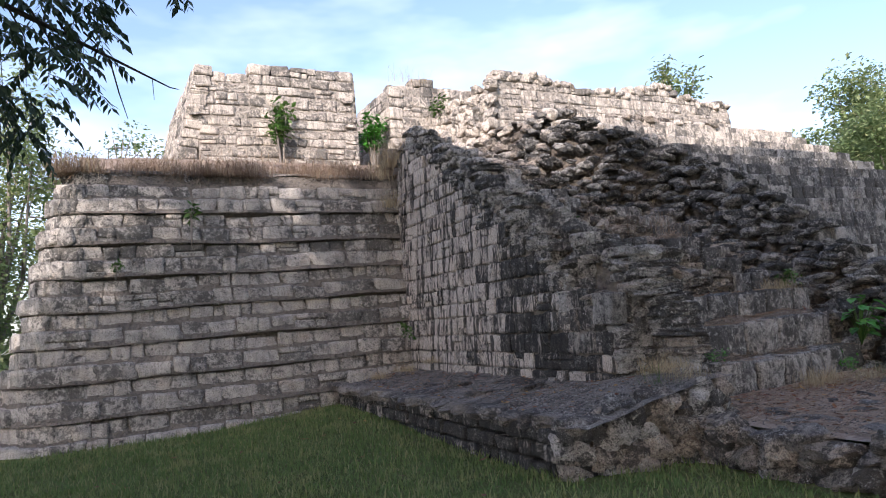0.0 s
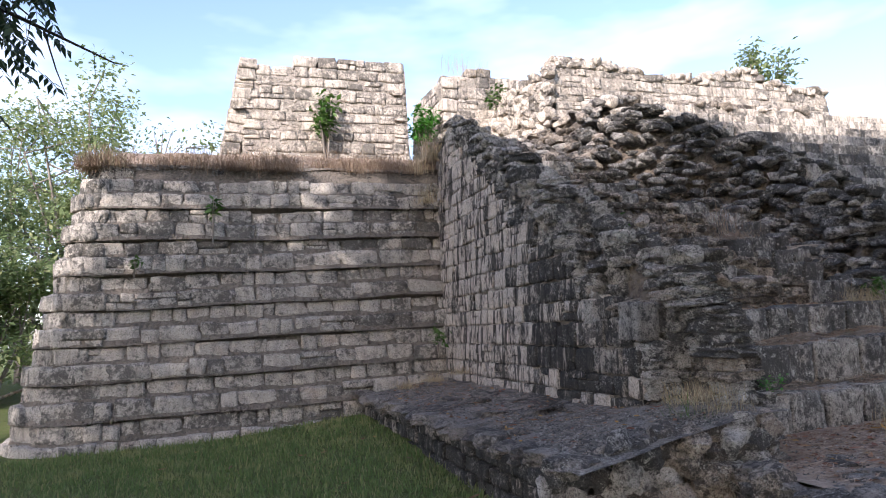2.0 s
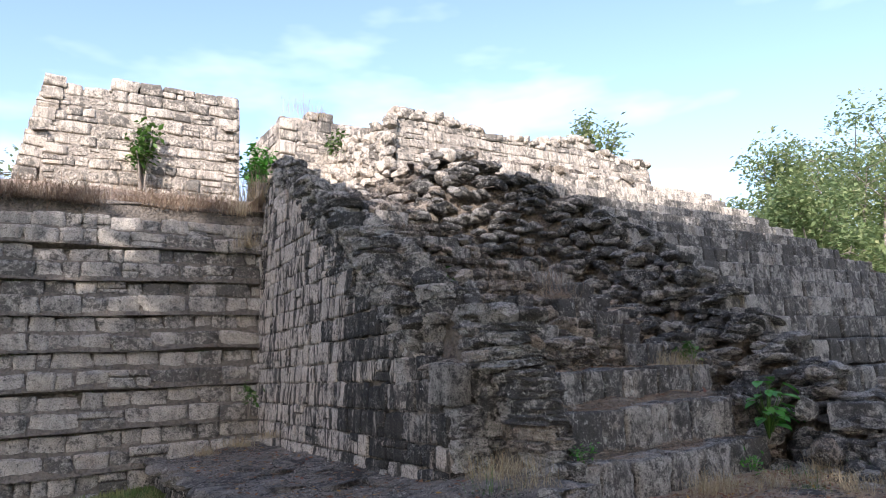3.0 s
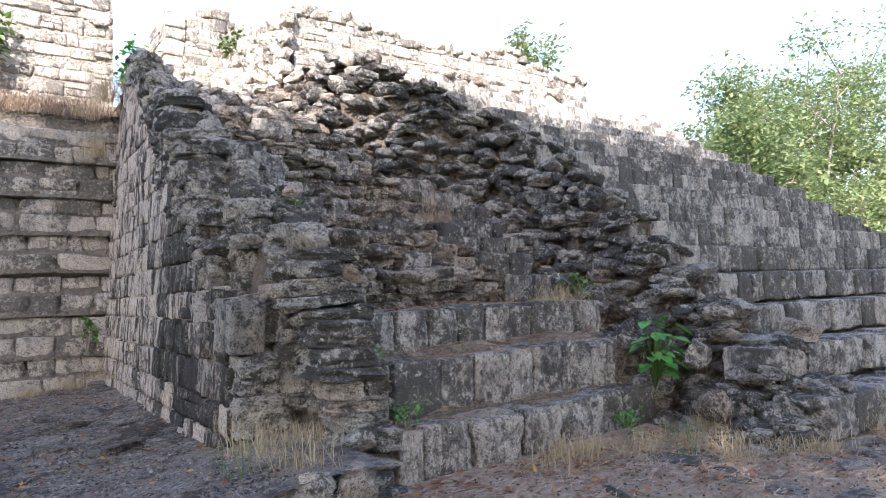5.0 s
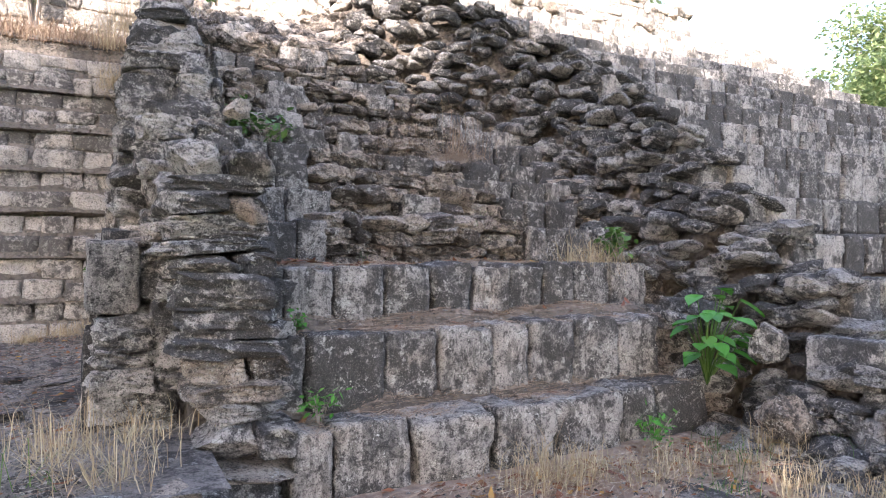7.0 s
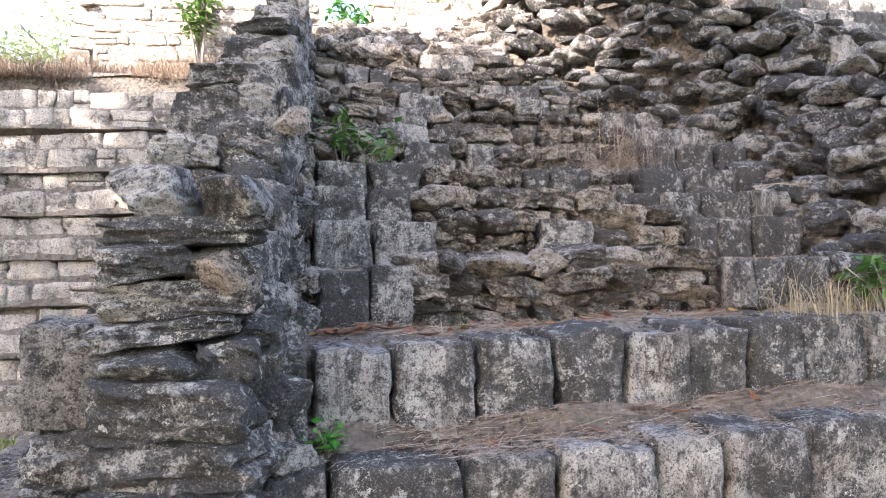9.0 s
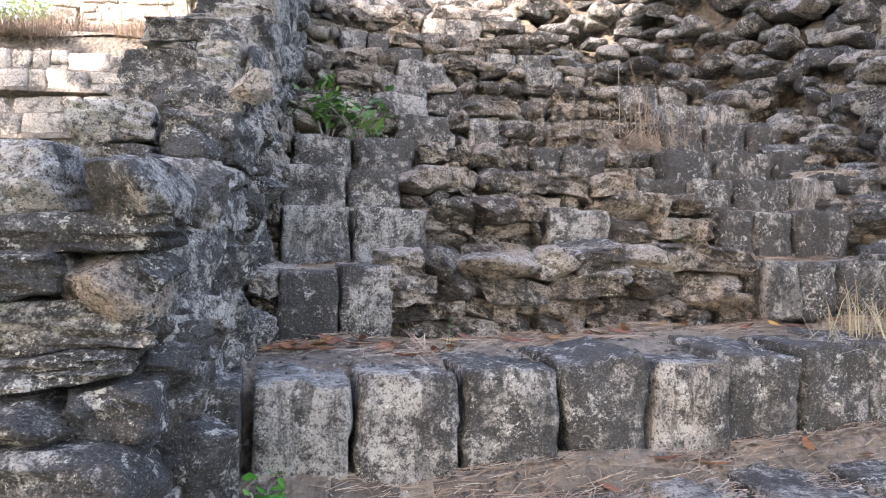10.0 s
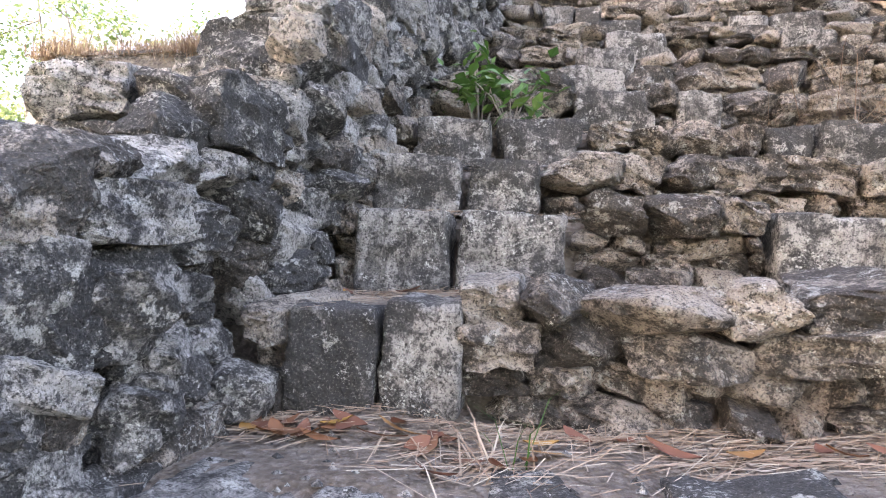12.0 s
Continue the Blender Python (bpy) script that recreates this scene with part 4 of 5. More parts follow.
def upper_building():
    r = random.Random(91)
    ob = thing("building_ruin", "long roofless limestone building ruin with a broken wall top", "ruin")
    pile = Pile(ob, (10, 14, 6), 300)
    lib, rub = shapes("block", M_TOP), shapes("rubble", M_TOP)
    # set-back west end
    west_top = lambda s: 8.2 - 0.15 * abs(s - 1) + 0.08 * noise.noise(Vector((s * 2, 0, 6)))
    wf = plane_at(7.3, 16.4, 1, -0.05, 0.06)
    backing(ob, wf, 3.4, 5.2, west_top, 2.0)
    ruin_face(pile, lib, wf, 3.4, 5.2, west_top, (0.18, 0.5), r, (0.2, 0.32))
    ruin_face(pile, lib, plane_at(7.12, 19.0, 0.02, -1, 0.06), 2.55, 5.2, lambda s: 8.1, (0.24, 0.5), r)
    # long front
    pts = [(0, 7.62), (1.0, 7.68), (1.9, 7.55), (2.6, 7.45), (4.1, 7.38), (5.2, 7.6), (5.9, 7.8), (6.5, 7.5), (7.3, 7.35), (8.6, 7.38)]

    def top(s):
        for (a, za), (b, zb) in zip(pts, pts[1:]):
            if s <= b:
                return za + (zb - za) * (s - a) / (b - a) + 0.05 * noise.noise(Vector((s * 3, 1, 6)))
        return pts[-1][1]

    lf = plane_at(9.2, 14.0, 1, 0.0, 0.05)
    backing(ob, lf, 8.5, 5.2, top, 2.2)
    ruin_face(pile, lib, lf, 8.5, 5.0, top, (0.18, 0.55), r, (0.16, 0.3))
    # collapsed rubble between the two
    for _ in range(230):
        t, f = r.random(), r.random()
        x, y = 9.25 - 0.9 * f * r.random(), 16.3 - 2.3 * t
        z = 5.2 + 2.2 * r.random()
        m = Matrix.Translation((9.25 - 0.35 * (1 - t) - 0.12 * r.random() - 0.5 * (7.6 - z) / 2.4, y, z))
        pile.add(r.choice(rub), m @ Euler((r.gauss(0, 0.2), r.gauss(0, 0.2), r.uniform(0, 6))).to_matrix().to_4x4() @ Matrix.Diagonal((0.38, 0.34, 0.24, 1)))
    part("core", mesh_of("core", [(9.3, 16.4, 5), (8.7, 16.4, 5), (9.3, 14.1, 5), (8.7, 14.3, 5), (9.6, 16.4, 7.9), (9.1, 16.4, 7.7), (9.6, 14.2, 7.3), (9.25, 14.3, 7.3)],
                         [(1, 3, 7, 5), (3, 2, 6, 7), (5, 7, 6, 4)], M_CORE), ob)
    # loose broken courses along the wall top
    for s in steps(0.1, 8.4, 0.24):
        p, u, n = lf(s, top(s))
        for d in (0.1, 0.4):
            m = Matrix.Translation(p + n * d + Vector((0, 0, r.uniform(-0.1, 0.06))))
            pile.add(r.choice(rub), m @ Euler((r.gauss(0, 0.15), r.gauss(0, 0.15), r.gauss(0, 0.5))).to_matrix().to_4x4() @ Matrix.Diagonal((0.42, 0.36, 0.2, 1)))
    # rubble bank between the stair head and the wall foot
    for _ in range(230):
        x, y = r.uniform(6.2, 14.5), r.uniform(12.0, 14.0)
        z = max(stair_z(x, y), 4.6 + 0.5 * (y - 12)) if x < 17 else 5.6
        heap(pile, rub if r.random() < 0.5 else shapes("rubble", M_RUBBLE), (x, y, z + 0.03), (0.2, 0.42), (0.4, 0.65), r)
    pile.build()


upper_building()


def head_z(x, y):
    e = smooth(8.4, 10.2, x)
    return 4.7 + 0.5 * smooth(12, 13.4, y) + 0.75 * e + 0.05 * noise.noise(Vector((x * 2, y * 2, 4)))


thing("stair_head", "earth and rubble landing at the head of the stairs", "landing", sheet("stair_head", steps(6.0, STAIR_E, 0.3), steps(12.2, 17.5, 0.3), head_z, M_DIRT), kind="structure")
# earth body under the landing, closing the mound to the sides and the back
body = [(0.0, 13.2, 0), (17.55, 12.2, 0), (17.55, 22, 0), (0.0, 22, 0), (0.0, 13.6, 4.4), (17.55, 12.4, 5.3), (17.55, 22, 5.3), (0.0, 22, 4.4)]
thing("mound", "earth and stone body of the pyramid base", "mound", mesh_of("mound", body, [(1, 2, 6, 5), (2, 3, 7, 6), (3, 0, 4, 7), (4, 5, 6, 7)], M_CORE), kind="structure")
flank = [(STAIR_E, y, z) for y, z in ((4.1, -0.1), (4.2, 0.75), (11.9, 5.6), (12.5, 5.6), (12.5, -0.1))]
thing("stair_flank", "rough stone east flank of the stairway", "stone wall", mesh_of("stair_flank", flank, [(0, 1, 2, 3, 4)], M_RUBBLE), kind="structure")


# ---- trees and plants ----


def tree(x, y, height, radius, seed, mat, count=4200, leaf=(0.16, 0.34), low=0.35, z=0.0, bark=M_BARK, label="tall broadleaf tree with an open green crown", group="trees"):
    """A tapered trunk that forks into limbs, with leaves gathered in uneven clumps round the limb ends."""
    r = random.Random(seed)
    ob = thing("tree", label, "tree", group=group)
    ob.location = (x, y, z)
    runs, tips = [], []
    lean = Vector((r.gauss(0, 0.06), r.gauss(0, 0.06), 1))
    trunk = [(Vector((0, 0, -0.1)) + lean * height * low * 1.3 * t, 0.028 * height * (1 - 0.55 * t) * (1.3 if t == 0 else 1)) for t in (0, 0.15, 0.4, 0.7, 1)]
    runs.append(trunk)
    for k in range(11):
        a = 6.283 * k / 11 + r.uniform(-0.4, 0.4)
        t = r.uniform(0.45, 1.0)
        p = trunk[0][0].lerp(trunk[-1][0], t)
        reach = radius * r.uniform(0.5, 1.0)
        end = Vector((math.cos(a) * reach, math.sin(a) * reach, height * (low + (1 - low) * r.uniform(0.25, 0.97))))
        end.xy *= 1.15 - 0.5 * smooth(low, 1.0, end.z / height)
        mid = p.lerp(end, 0.5) + Vector((0, 0, -0.05 * height)) + Vector((r.gauss(0, 0.3), r.gauss(0, 0.3), 0))
        runs.append([(p, 0.011 * height), (mid, 0.007 * height), (end, 0.002 * height)])
        for q in (0.55, 0.8, 1.0):
            c = mid.lerp(end, q) if q > 0.5 else mid
            for _ in range(2):
                tip = c + Vector((r.gauss(0, 1), r.gauss(0, 1), r.gauss(0.1, 0.7))) * radius * 0.24
                runs.append([(c, 0.003 * height), (tip, 0.001 * height)])
                tips.append(tip)
    part("trunk", tubes("trunk", runs, bark), ob)
    spots = []
    for i in range(count):
        c = tips[int(r.random() ** 1.15 * len(tips)) % len(tips)]
        d = Vector((r.gauss(0, 1), r.gauss(0, 1), r.gauss(0, 0.62))).normalized() * radius * 0.30 * r.random() ** 0.55
        spots.append(c + d)
    part("crown", leaves(spots, mat, leaf, 0.55, r, "crown"), ob)
    return ob


# woods to the east of the stairs
for k, (x, y, h, rad, m) in enumerate([(35, 18, 12.2, 4.6, M_PALELEAF), (43, 20, 14.0, 5.5, M_LEAF), (51, 21, 14.5, 6.0, M_PALELEAF), (29.5, 16.5, 8.0, 2.8, M_LEAF), (39, 14, 8.0, 3.2, M_PALELEAF), (47, 15, 9.5, 3.8, M_LEAF), (56, 14, 11, 5.0, M_PALELEAF), (36, 22, 11.8, 3.4, M_PALELEAF)]):
    tree(x, y, h, rad, 300 + k, m, 15000, (0.16, 0.32), 0.22)
# woods beyond the west end of the wall
for k, (x, y, h, rad, m) in enumerate([(-3.5, 31, 12.0, 4.0, M_PALELEAF), (-8.5, 27, 10.5, 4.0, M_LEAF), (-13, 30, 13, 5, M_PALELEAF), (-6.5, 37, 12.5, 5, M_PALELEAF), (1.0, 36, 11.5, 4.2, M_LEAF), (-9, 21, 6.0, 3.2, M_PALELEAF), (-19, 26, 13, 5, M_LEAF)]):
    tree(x, y, h, rad, 330 + k, m, 9000, (0.15, 0.30), 0.12)
for k, (x, y, h, rad) in enumerate([(-4.5, 24, 5.0, 2.8), (-8.5, 23, 5.5, 3.0), (-12.5, 25, 6.0, 3.2), (-3.0, 28, 6.0, 3.0), (-16, 28, 6.5, 3.4), (31, 12.5, 5.0, 3.0), (38, 11.5, 5.5, 3.2), (46, 11, 6.0, 3.4)]):
    tree(x, y, h, rad, 345 + k, M_PALELEAF if k % 2 else M_LEAF, 5000, (0.15, 0.30), 0.04, label="low bushy green tree at the edge of the woods")
# woods behind the walk, whose crowns shade the lawn, the wall and the lower steps
for k in range(8):
    rr = random.Random(360 + k)
    tree(-15 + 3.0 * k, -7.5 - 3.0 * (k % 2) + rr.uniform(-0.8, 0.8), 17.3 + rr.uniform(-0.8, 0.8) + (1.2 if k % 2 else 0) + (1.3 if k in (1, 2, 3) else 0), 4.0, 360 + k, M_LEAF, 450 if k == 0 else 5200, (0.4, 0.7), 0.38)
for k, (x, y, h) in enumerate([(-20.5, -1.5, 16.2), (-17.5, -4.5, 17.0), (-14.8, -1.8, 15.8), (-12.0, -4.2, 17.6), (-9.4, -2.2, 17.0)]):
    tree(x, y, h, 3.3, 380 + k, M_LEAF, (250, 300, 120, 300, 3800)[k], (0.4, 0.7), 0.36)


def overhang():
    """A bough with drooping feathered leaves and bare twigs, reaching in from a tree beside the lawn."""
    r = random.Random(77)
    ob = thing("tree", "feathery-leaved tree bough coloured as in shade, with bare twigs hanging over the lawn", "tree", group="trees")
    base = Vector((-5.2, 5.0, 0))
    limb = [(base + Vector((0, 0, -0.1)), 0.22), (Vector((-5.0, 5.1, 2.5)), 0.17), (Vector((-4.2, 5.5, 4.6)), 0.11), (Vector((-2.4, 6.1, 5.2)), 0.06), (Vector((-0.9, 6.45, 4.65)), 0.03), (Vector((0.14, 6.52, 4.18)), 0.014), (Vector((0.7, 6.57, 3.93)), 0.006), (Vector((0.78, 6.58, 3.92)), 0.003)]
    runs = [limb, [(Vector((0.2, 6.52, 4.13)), 0.008), (Vector((0.27, 6.6, 3.85)), 0.006), (Vector((0.34, 6.69, 3.64)), 0.003)], [(Vector((0.55, 6.56, 4.0)), 0.004), (Vector((0.56, 6.57, 3.8)), 0.002)]]
    spots, ways = [], []

    def frond(p, d, n):
        """A feathered leaf: a rib with paired drooping leaflets."""
        d = Vector(d).normalized()
        side = d.cross(Vector((0, 0, 1))).normalized()
        pts = [Vector(p) + d * 0.045 * i + Vector((0, 0, -0.006 * i * i * 0.5)) for i in range(n)]
        runs.append([(pts[0], 0.003), (pts[-1], 0.0015)])
        for q in pts[1:]:
            for s in (-1, 1):
                spots.append(q)
                ways.append(side * s * 0.8 + d * 0.35 + Vector((0, 0, -0.75 + r.gauss(0, 0.2))))

    for _ in range(260):
        x = r.uniform(-1.9, 0.12)
        low = 3.12 + 0.95 * max(0.0, x + 0.7)
        z = low + (4.75 - low) * r.random() ** 0.9
        frond(Vector((x, 6.5 + r.gauss(0, 0.3), z)), (r.gauss(0.4, 0.6), r.gauss(0, 0.5), r.gauss(-0.35, 0.3)), r.randint(4, 7))
    for k in range(9):
        a, b = Vector((-1.6 + 0.2 * k, 6.4, 4.95 - 0.08 * k)), Vector((-1.3 + 0.17 * k, 6.6, 3.5 + 0.07 * k))
        runs.append([(a, 0.010), (a.lerp(b, 0.5) + Vector((0.08, 0, 0.05)), 0.006), (b, 0.002)])
    for _ in range(60):
        p = Vector((r.uniform(-2.2, 0.3), 6.3 + r.gauss(0, 0.4), r.uniform(4.5, 5.3)))
        frond(p, (r.gauss(0.4, 0.6), r.gauss(0, 0.5), r.gauss(-0.3, 0.3)), r.randint(4, 7))
    for x in (0.72, 0.76, 0.82):
        frond((x, 6.3, 4.85), (0.3 * r.random(), 0.1, -0.8), 5)
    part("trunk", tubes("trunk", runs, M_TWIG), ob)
    # leaf colour already carries the shade of the bough
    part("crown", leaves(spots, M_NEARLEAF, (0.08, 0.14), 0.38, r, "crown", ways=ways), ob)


overhang()


def shrub(name, x, y, z, height, spread, seed, mat, count=260, leaf=(0.10, 0.2), label="green shrub rooted in the ruin", group="shrubs", width=0.5):
    r = random.Random(seed)
    ob = thing(name, label, "shrub", group=group)
    ob.location = (x, y, z)
    runs, spots = [], []
    for k in range(7):
        a, t = r.uniform(0, 6.283), r.uniform(0.1, 1) * spread
        end = Vector((math.cos(a) * t, math.sin(a) * t, height * r.uniform(0.55, 1.0)))
        mid = end * 0.5 + Vector((0, 0, 0.1 * height))
        runs.append([(Vector((0, 0, -0.05)), 0.018 * height), (mid, 0.012 * height), (end, 0.004)])
        for _ in range(count // 7):
            q = r.random() ** 0.6
            c = (mid * (1 - q) + end * q) + Vector((r.gauss(0, 1), r.gauss(0, 1), r.gauss(0, 1))) * spread * 0.22
            spots.append(c)
    for run in runs:
        part("stem", tubes("stem", [run], M_BARK, 5), ob)
    part("foliage", leaves(spots, mat, leaf, width, r, "foliage"), ob)


shrub("shrub", 17.2, 15.6, 5.9, 3.5, 0.85, 401, M_PALELEAF, 1300, (0.10, 0.22), "bright green shrub growing on the ruin top")
shrub("shrub", 6.72, 16.4, 5.4, 1.75, 0.42, 402, M_BRIGHT, 620, (0.10, 0.2), "bright green shrub between the two ruins")
shrub("shrub", 4.15, 15.95, 5.3, 1.9, 0.38, 403, M_WEED, 330, (0.10, 0.2), "straggly shrub against the temple wall")
shrub("shrub", 8.75, 16.1, 6.3, 1.4, 0.32, 404, M_WEED, 300, (0.10, 0.18), "dark green shrub on the ruin face")
shrub("shrub", 0.6, 15.6, 5.0, 1.0, 0.6, 405, M_WEED, 160, (0.06, 0.12), "thin shrub on the wall top")
shrub("weed", 6.62, 8.45, 2.64, 0.26, 0.26, 406, M_WEED, 84, (0.06, 0.12), "leafy weed on the broken steps", "weeds")
shrub("weed", 6.42, 8.75, 2.66, 0.42, 0.24, 407, M_WEED, 110, (0.05, 0.11), "leafy weed on the broken steps", "weeds")
shrub("weed", 1.55, 12.35, 3.2, 0.75, 0.16, 408, M_WEED, 70, (0.08, 0.16), "green weed sprouting from the wall", "weeds")
shrub("weed", 0.35, 12.35, 2.68, 0.28, 0.16, 409, M_WEED, 80, (0.05, 0.1), "green weed sprouting from the wall", "weeds")
shrub("weed", 5.15, 11.7, 1.1, 0.5, 0.2, 410, M_WEED, 90, (0.06, 0.12), "green weed in the wall corner", "weeds")
shrub("weed", 9.0, 6.45, 1.58, 0.32, 0.2, 411, M_WEED, 90, (0.06, 0.12), "green weed on a step", "weeds")
shrub("weed", 6.3, 5.6, 0.8, 0.16, 0.12, 412, M_BRIGHT, 70, (0.03, 0.06), "small green weed on a step", "weeds")
shrub("weed", 6.28, 5.98, 1.18, 0.14, 0.10, 413, M_BRIGHT, 60, (0.03, 0.06), "small green weed on a step", "weeds")
shrub("weed", 8.3, 5.36, 0.48, 0.2, 0.13, 414, M_BRIGHT, 90, (0.04, 0.08), "small green weed at the kerb", "weeds")
shrub("weed", 10.9, 12.6, 5.3, 0.5, 0.3, 415, M_BRIGHT, 90, (0.07, 0.13), "small green weed at the stair head", "weeds")


def leafy_plant():
    """Big heart-shaped leaves on stalks at the broken stair edge."""
    r = random.Random(88)
    ob = thing("leafy_plant", "bright green broad-leaved plant rooted beside the stairs", "plant")
    ob.location = (8.98, 5.58, 0.80)
    stalks = []
    for k in range(34):
        a, h = r.uniform(-3.4, 0.4), r.uniform(0.12, 0.62)
        reach = r.uniform(0.08, 0.30)
        tip = Vector((math.cos(a) * reach, math.sin(a) * reach * 0.8, h))
        stalks.append([(Vector((0, 0, -0.02)), 0.006), (tip * 0.5 + Vector((0, 0, 0.05)), 0.005), (tip, 0.003)])
        d = Vector((math.cos(a), math.sin(a), r.uniform(-0.5, 0.1))).normalized()
        side = d.cross(Vector((0, 0, 1))).normalized()
        up = side.cross(d).normalized()
        l = r.uniform(0.11, 0.18)
        verts, faces = [], []
        rim = [(0.0, 0.0), (0.05, 0.28), (0.28, 0.40), (0.55, 0.32), (0.8, 0.15), (1.0, 0.0)]
        for t, w in rim:
            for q in (-1, 0, 1):
                verts.append(tip + d * l * t + side * l * w * q * 0.95 + up * l * (0.10 * abs(q) - 0.25 * t * t))
        for i in range(len(rim) - 1):
            for j in (0, 1):
                faces.append((3 * i + j, 3 * i + j + 1, 3 * i + j + 4, 3 * i + j + 3))
        part("leaf", mesh_of("leaf", verts, faces, M_BRIGHT, True), ob)
    for run in stalks:
        part("stem", tubes("stem", [run], M_WEED, 5), ob)


leafy_plant()


def tuft(x, y, z, length, count, seed, mat=M_DRY, spread=0.12, label="dry straw-coloured grass tuft", lean=0.45):
    r = random.Random(seed)
    lean = 1.3 if mat is M_STRAW else lean
    count = int(count * (2.6 if mat is M_DRY and length < 0.6 else 1))
    spots = [(r.gauss(0, spread), r.gauss(0, spread), -0.02) for _ in range(count)]
    ob = thing("grass_tuft", label, "grass tuft", blades(spots, mat, (length * 0.3, length), 0.0042 if length < 0.5 else 0.0055, lean, 1.6, r, "grass_tuft"), group="grass tufts")
    ob.location = (x, y, z)


rt = random.Random(91)
spots = []
for _ in range(26000):
    x, y = rt.uniform(-0.6, 6.3), 12.98 + abs(rt.gauss(0, 0.9))
    if noise.noise(Vector((x * 1.3, y * 0.9, 2))) > rt.uniform(-0.35, 0.5):
        spots.append((x, y, fill_z(x, max(13.2, y)) - 0.03))
thing("bank_grass", "matted dry grass hanging over the wall top", "grass", blades(spots, M_BANK, (0.10, 0.50), 0.009, 1.0, 1.6, rt, "bank_grass"), kind="stuff")
for k, (x, y, z, l, n, m) in enumerate([
        (5.15, 5.35, 0.86, 0.36, 70, M_DRY), (5.35, 5.15, 0.80, 0.30, 60, M_DRY), (5.0, 5.2, 0.78, 0.42, 26, M_WEED), (5.45, 5.45, 0.88, 0.22, 60, M_DRY),
        (7.45, 5.18, 0.48, 0.38, 110, M_DRY), (7.7, 5.2, 0.48, 0.30, 90, M_DRY), (8.9, 5.0, 0.5, 0.30, 120, M_DRY), (9.4, 4.6, 0.5, 0.32, 140, M_DRY), (9.9, 4.25, 0.46, 0.34, 130, M_DRY),
        (7.9, 4.95, 0.46, 0.26, 90, M_DRY), (8.2, 5.05, 0.46, 0.28, 100, M_DRY), (8.45, 4.85, 0.46, 0.24, 90, M_DRY), (8.1, 4.7, 0.46, 0.22, 70, M_WEED), (8.6, 4.6, 0.46, 0.26, 110, M_DRY), (8.35, 4.4, 0.46, 0.22, 90, M_DRY), (8.75, 4.3, 0.46, 0.26, 90, M_DRY), (7.2, 5.1, 0.46, 0.3, 70, M_DRY), (9.0, 4.1, 0.46, 0.26, 90, M_DRY), (8.55, 5.0, 0.46, 0.22, 80, M_WEED),
        (9.15, 4.75, 0.5, 0.30, 70, M_WEED), (8.6, 5.15, 0.5, 0.24, 60, M_WEED), (10.4, 4.0, 0.46, 0.34, 120, M_DRY),
        (8.62, 6.5, 1.58, 0.42, 80, M_DRY), (8.85, 6.5, 1.58, 0.36, 80, M_DRY), (8.5, 8.45, 2.7, 0.9, 26, M_BANK), (8.85, 8.6, 2.7, 0.85, 24, M_BANK), (8.2, 8.95, 2.75, 0.75, 18, M_BANK),
        (8.35, 8.1, 2.6, 0.40, 220, M_STRAW), (8.3, 7.95, 2.56, 0.34, 160, M_STRAW), (7.0, 7.15, 1.9, 0.26, 40, M_STRAW), (6.82, 6.6, 1.58, 0.32, 60, M_STRAW), (6.9, 6.62, 1.58, 0.45, 10, M_WEED),
        (8.1, 7.1, 1.9, 0.35, 8, M_WEED), (5.9, 12.9, 4.9, 0.9, 220, M_DRY), (5.55, 12.9, 4.85, 0.8, 200, M_DRY), (6.4, 13.2, 5.0, 0.7, 160, M_DRY), (5.3, 12.6, 4.5, 0.8, 120, M_DRY), (5.35, 12.45, 3.9, 0.5, 80, M_DRY),
        (7.6, 16.3, 8.05, 0.75, 50, M_DRY), (7.9, 16.4, 8.1, 0.8, 30, M_DRY), (8.3, 16.3, 8.1, 0.5, 24, M_DRY), (4.9, 11.2, 0.72, 0.25, 120, M_DRY), (4.5, 11.5, 0.62, 0.25, 140, M_DRY), (5.2, 10.8, 0.84, 0.2, 90, M_DRY), (-0.3, 13.4, 4.6, 0.9, 120, M_DRY), (0.0, 13.2, 4.6, 0.7, 120, M_DRY)]):
    tuft(x, y, z, l, n, 500 + k, m, 0.10 if l < 0.6 else 0.14, "green blades of grass" if m is M_WEED else "dry straw-coloured grass tuft", 0.95 if l < 0.6 else 0.34)


def ledge_weeds():
    r = random.Random(93)
    spots = []
    for _ in range(2600):
        t = r.choice((1, 2, 3, 4, 5, 6, 7))
        s_along = 0.6 + 6.5 * r.random()
        z = TIERS[t] - 0.012
        if noise.noise(Vector((s_along * 0.9, t * 3.3, 5))) > 0.12:
            p, u, n = wall_at(s_along, z)
            spots.append((p.x, p.y - 0.015, p.z - 0.01))
    thing("ledge_weeds", "low green moss and weeds along the wall ledges", "weeds", blades(spots, M_WEED, (0.02, 0.07), 0.008, 1.0, 1.0, r, "ledge_weeds"), kind="stuff")


ledge_weeds()


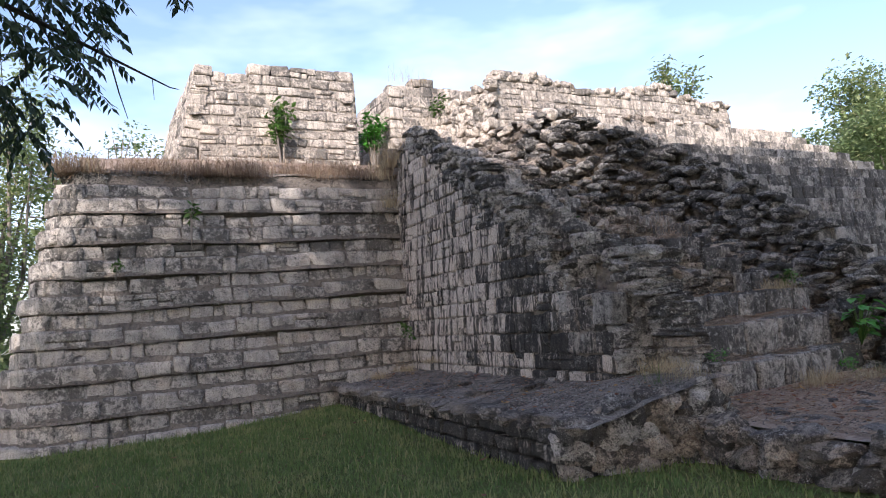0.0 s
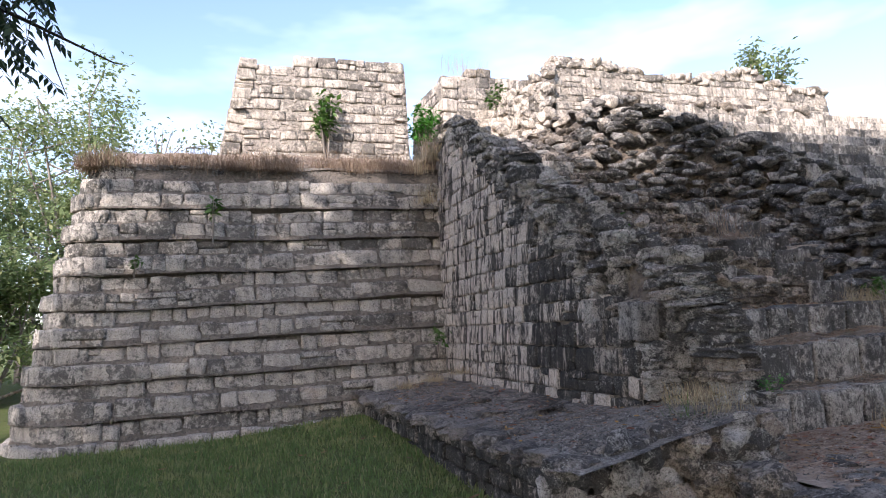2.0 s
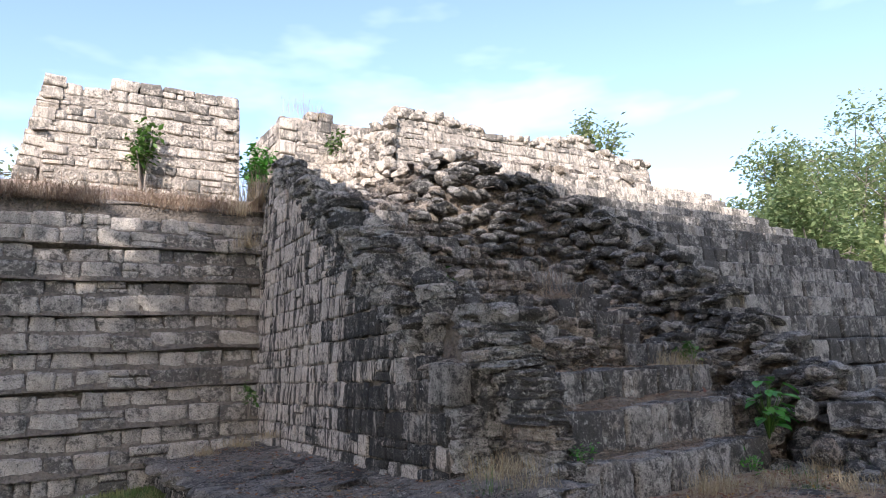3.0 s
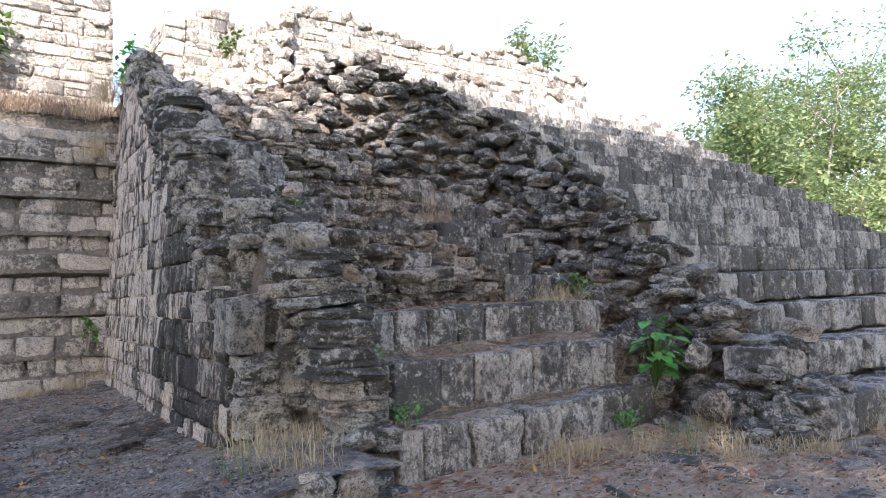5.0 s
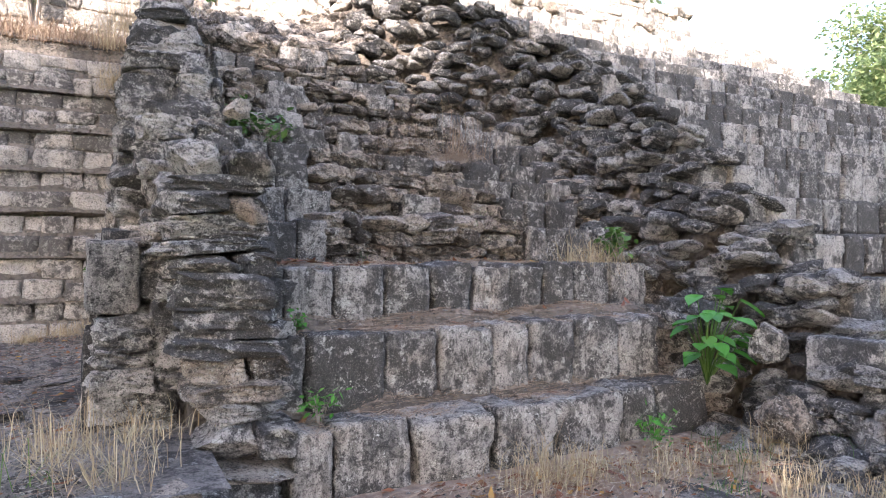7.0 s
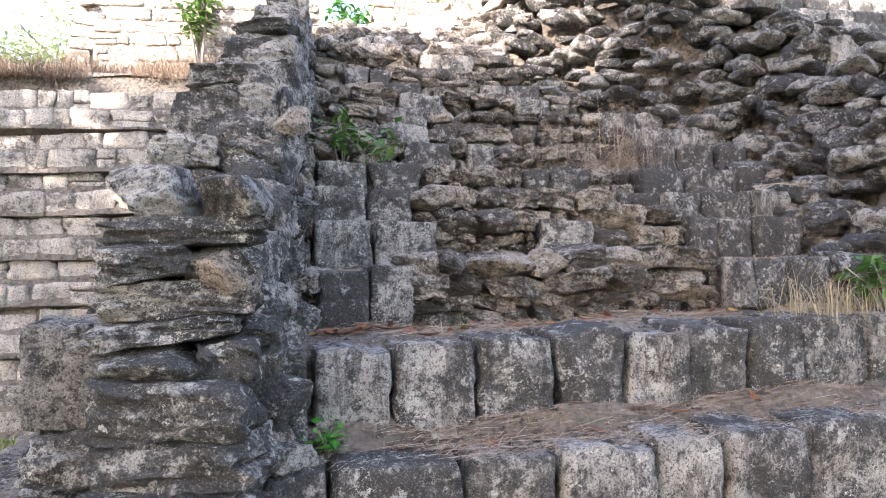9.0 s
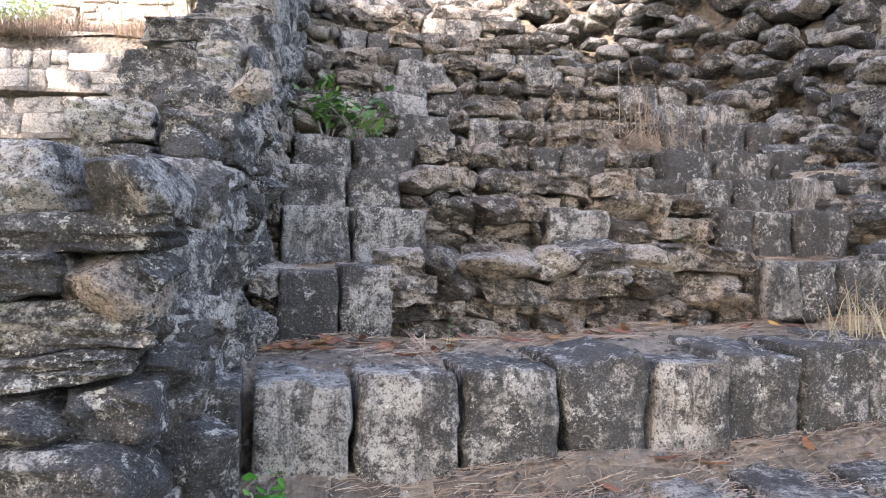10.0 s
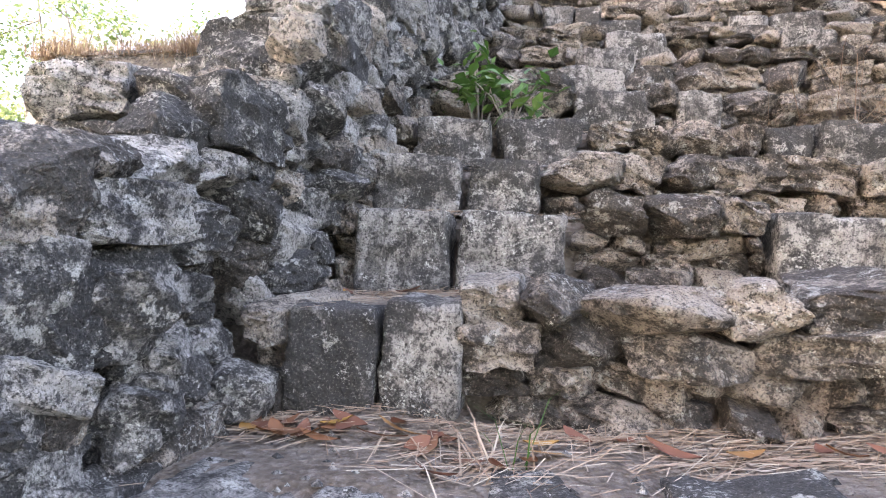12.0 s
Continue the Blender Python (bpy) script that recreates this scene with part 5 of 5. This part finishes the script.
def litter():
    """Straw and dead needles lying on the treads and the terrace, and the single fallen leaves."""
    r = random.Random(95)
    verts, faces = [], []

    def straw(x, y, z, wide=0.0010):
        a, l = r.uniform(0, 3.1416), r.uniform(0.04, 0.16)
        d = Vector((math.cos(a), math.sin(a) * 0.6, r.gauss(0, 0.08))).normalized() * l / 2
        side = Vector((-math.sin(a), math.cos(a), 0.4)) * wide
        n = len(verts)
        p = Vector((x, y, z + 0.006 + 0.01 * r.random()))
        verts.extend([p - d - side, p - d + side, p + d + side, p + d - side])
        faces.append((n, n + 1, n + 2, n + 3))

    for i in range(8):
        top = INNER[i][0]
        for _ in range(4200 if i < 4 else 900):
            x = r.uniform(6.2, edge_x(INNER[i][1]))
            front, back = riser_y(i, x), riser_y(i + 1, x)
            y = back + 0.04 - abs(r.gauss(0, 0.2))
            if y > front + 0.03 and noise.noise(Vector((x * 2.1, y * 2.1, 31))) > r.uniform(-0.5, 0.25):
                straw(x, y, max(tread_soil(x, y), top - 0.012 if y < front + 0.38 else 0), 0.0010)
    for _ in range(17000):
        x, y = r.uniform(5.3, 12), r.uniform(2.9, 5.35)
        straw(x, y, terrace_z(x, y), 0.0019)
    for _ in range(1600):
        x, y = r.uniform(3.9, 5.2), r.uniform(5.1, 11.6)
        straw(x, y, platform_z(x, y))
    thing("straw_litter", "pale dead straw and needles scattered over treads and terrace", "litter", mesh_of("straw_litter", verts, faces, M_STRAW), kind="stuff")

    # small stone chips and bits of bark
    cv, cf = [], []

    def chip(x, y, z):
        n, s = len(cv), r.uniform(0.006, 0.022)
        a = r.uniform(0, 6.283)
        for k in range(4):
            g = a + 1.571 * k + r.uniform(-0.3, 0.3)
            cv.append((x + math.cos(g) * s, y + math.sin(g) * s * 0.8, z - 0.002))
        cv.append((x + r.uniform(-0.3, 0.3) * s, y, z + s * r.uniform(0.3, 0.8)))
        cf.extend([(n + k, n + (k + 1) % 4, n + 4) for k in range(4)])

    for _ in range(5000):
        x, y = r.uniform(5.3, 11.5), r.uniform(2.9, 5.35)
        chip(x, y, terrace_z(x, y))
    for _ in range(4200):
        x, y = r.uniform(3.85, 5.25), 5.0 + 6.8 * r.random() ** 1.5
        chip(x, y, platform_z(x, y) - 0.012)
    for _ in range(1500):
        i = r.randrange(0, 6)
        top, x = INNER[i][0], r.uniform(6.2, 9.1)
        front = riser_y(i, x)
        y = r.uniform(front + 0.05, riser_y(i + 1, x))
        chip(x, y, max(tread_soil(x, y), top - 0.012 if y < front + 0.38 else 0))
    thing("stone_chips", "small pale stone chips strewn over treads, platform and terrace", "gravel", mesh_of("stone_chips", cv, cf, M_STEP), kind="stuff")

    spots, ways = [], []
    for _ in range(1500):
        if r.random() < 0.75:
            x, y = r.uniform(5.4, 11.5), 5.4 - abs(r.gauss(0, 0.9))
            z = terrace_z(x, y) if y > 2.9 else -1
        else:
            x, y = r.uniform(3.9, 5.2), 5.1 + 6.5 * r.random()
            z = platform_z(x, y)
        if z > 0:
            a = r.uniform(0, 6.283)
            spots.append((x, y, z + 0.004 + 0.008 * r.random()))
            ways.append((math.cos(a), math.sin(a), r.gauss(0.05, 0.12)))
    thing("leaf_litter", "small dead brown leaves scattered over terrace and platform", "litter", leaves(spots, M_FALLEN, (0.03, 0.08), 0.42, r, "leaf_litter", ways=ways), kind="stuff")

    shapes_of = []
    for k in range(6):
        l, w, curl = r.uniform(0.07, 0.13), r.uniform(0.028, 0.045), r.uniform(0.1, 0.5)
        vs, fs = [], []
        for i, t in enumerate((0, 0.2, 0.5, 0.8, 1.0)):
            ww = w * (0.12, 0.75, 1.0, 0.6, 0.02)[i]
            for q in (-1, 0, 1):
                vs.append(((t - 0.5) * l, q * ww / 2, l * curl * (t - 0.5) ** 2 + abs(q) * w * 0.22 * curl))
        for i in range(4):
            for j in (0, 1):
                fs.append((3 * i + j, 3 * i + j + 1, 3 * i + j + 4, 3 * i + j + 3))
        shapes_of.append(mesh_of("fallen_leaf", vs, fs, M_FALLEN, True))
    places = []
    for _ in range(46):
        x = r.uniform(6.2, 8.9)
        y = riser_y(r.choice((1, 2, 2, 3, 3, 4)), x) - 0.06
        y -= abs(r.gauss(0, 0.06))
        places.append((x, y, max(tread_soil(x, y), stair_z(x, y) - 0.02)))
    for _ in range(22):
        x, y = 6.18 + abs(r.gauss(0, 0.25)), 6.72 - abs(r.gauss(0, 0.05))
        places.append((x, y, tread_soil(x, y)))
    for _ in range(140):
        x, y = r.uniform(5.6, 10.5), 5.35 - abs(r.gauss(0, 0.75))
        places.append((x, y, terrace_z(x, y)))
    for _ in range(30):
        x, y = r.uniform(3.9, 5.2), r.uniform(5.1, 10.5)
        places.append((x, y, platform_z(x, y)))
    for _ in range(40):
        x, y = r.uniform(-3, 3.6), r.uniform(4, 11.5)
        places.append((x, y, ground_z(x, y) + 0.03))
    places += [(x, y, tread_soil(x, y)) for x, y in ((6.84, 6.58), (6.9, 6.6), (6.72, 6.5))]
    for p in places:
        ob = thing("fallen_leaf", "dead brown leaf curled on the ground", "leaf", r.choice(shapes_of), group="fallen leaves")
        ob.matrix_basis = Matrix.Translation(Vector(p) + Vector((0, 0, 0.012))) @ Euler((r.gauss(0, 0.2), r.gauss(0, 0.2), r.uniform(0, 6.28))).to_matrix().to_4x4()


litter()
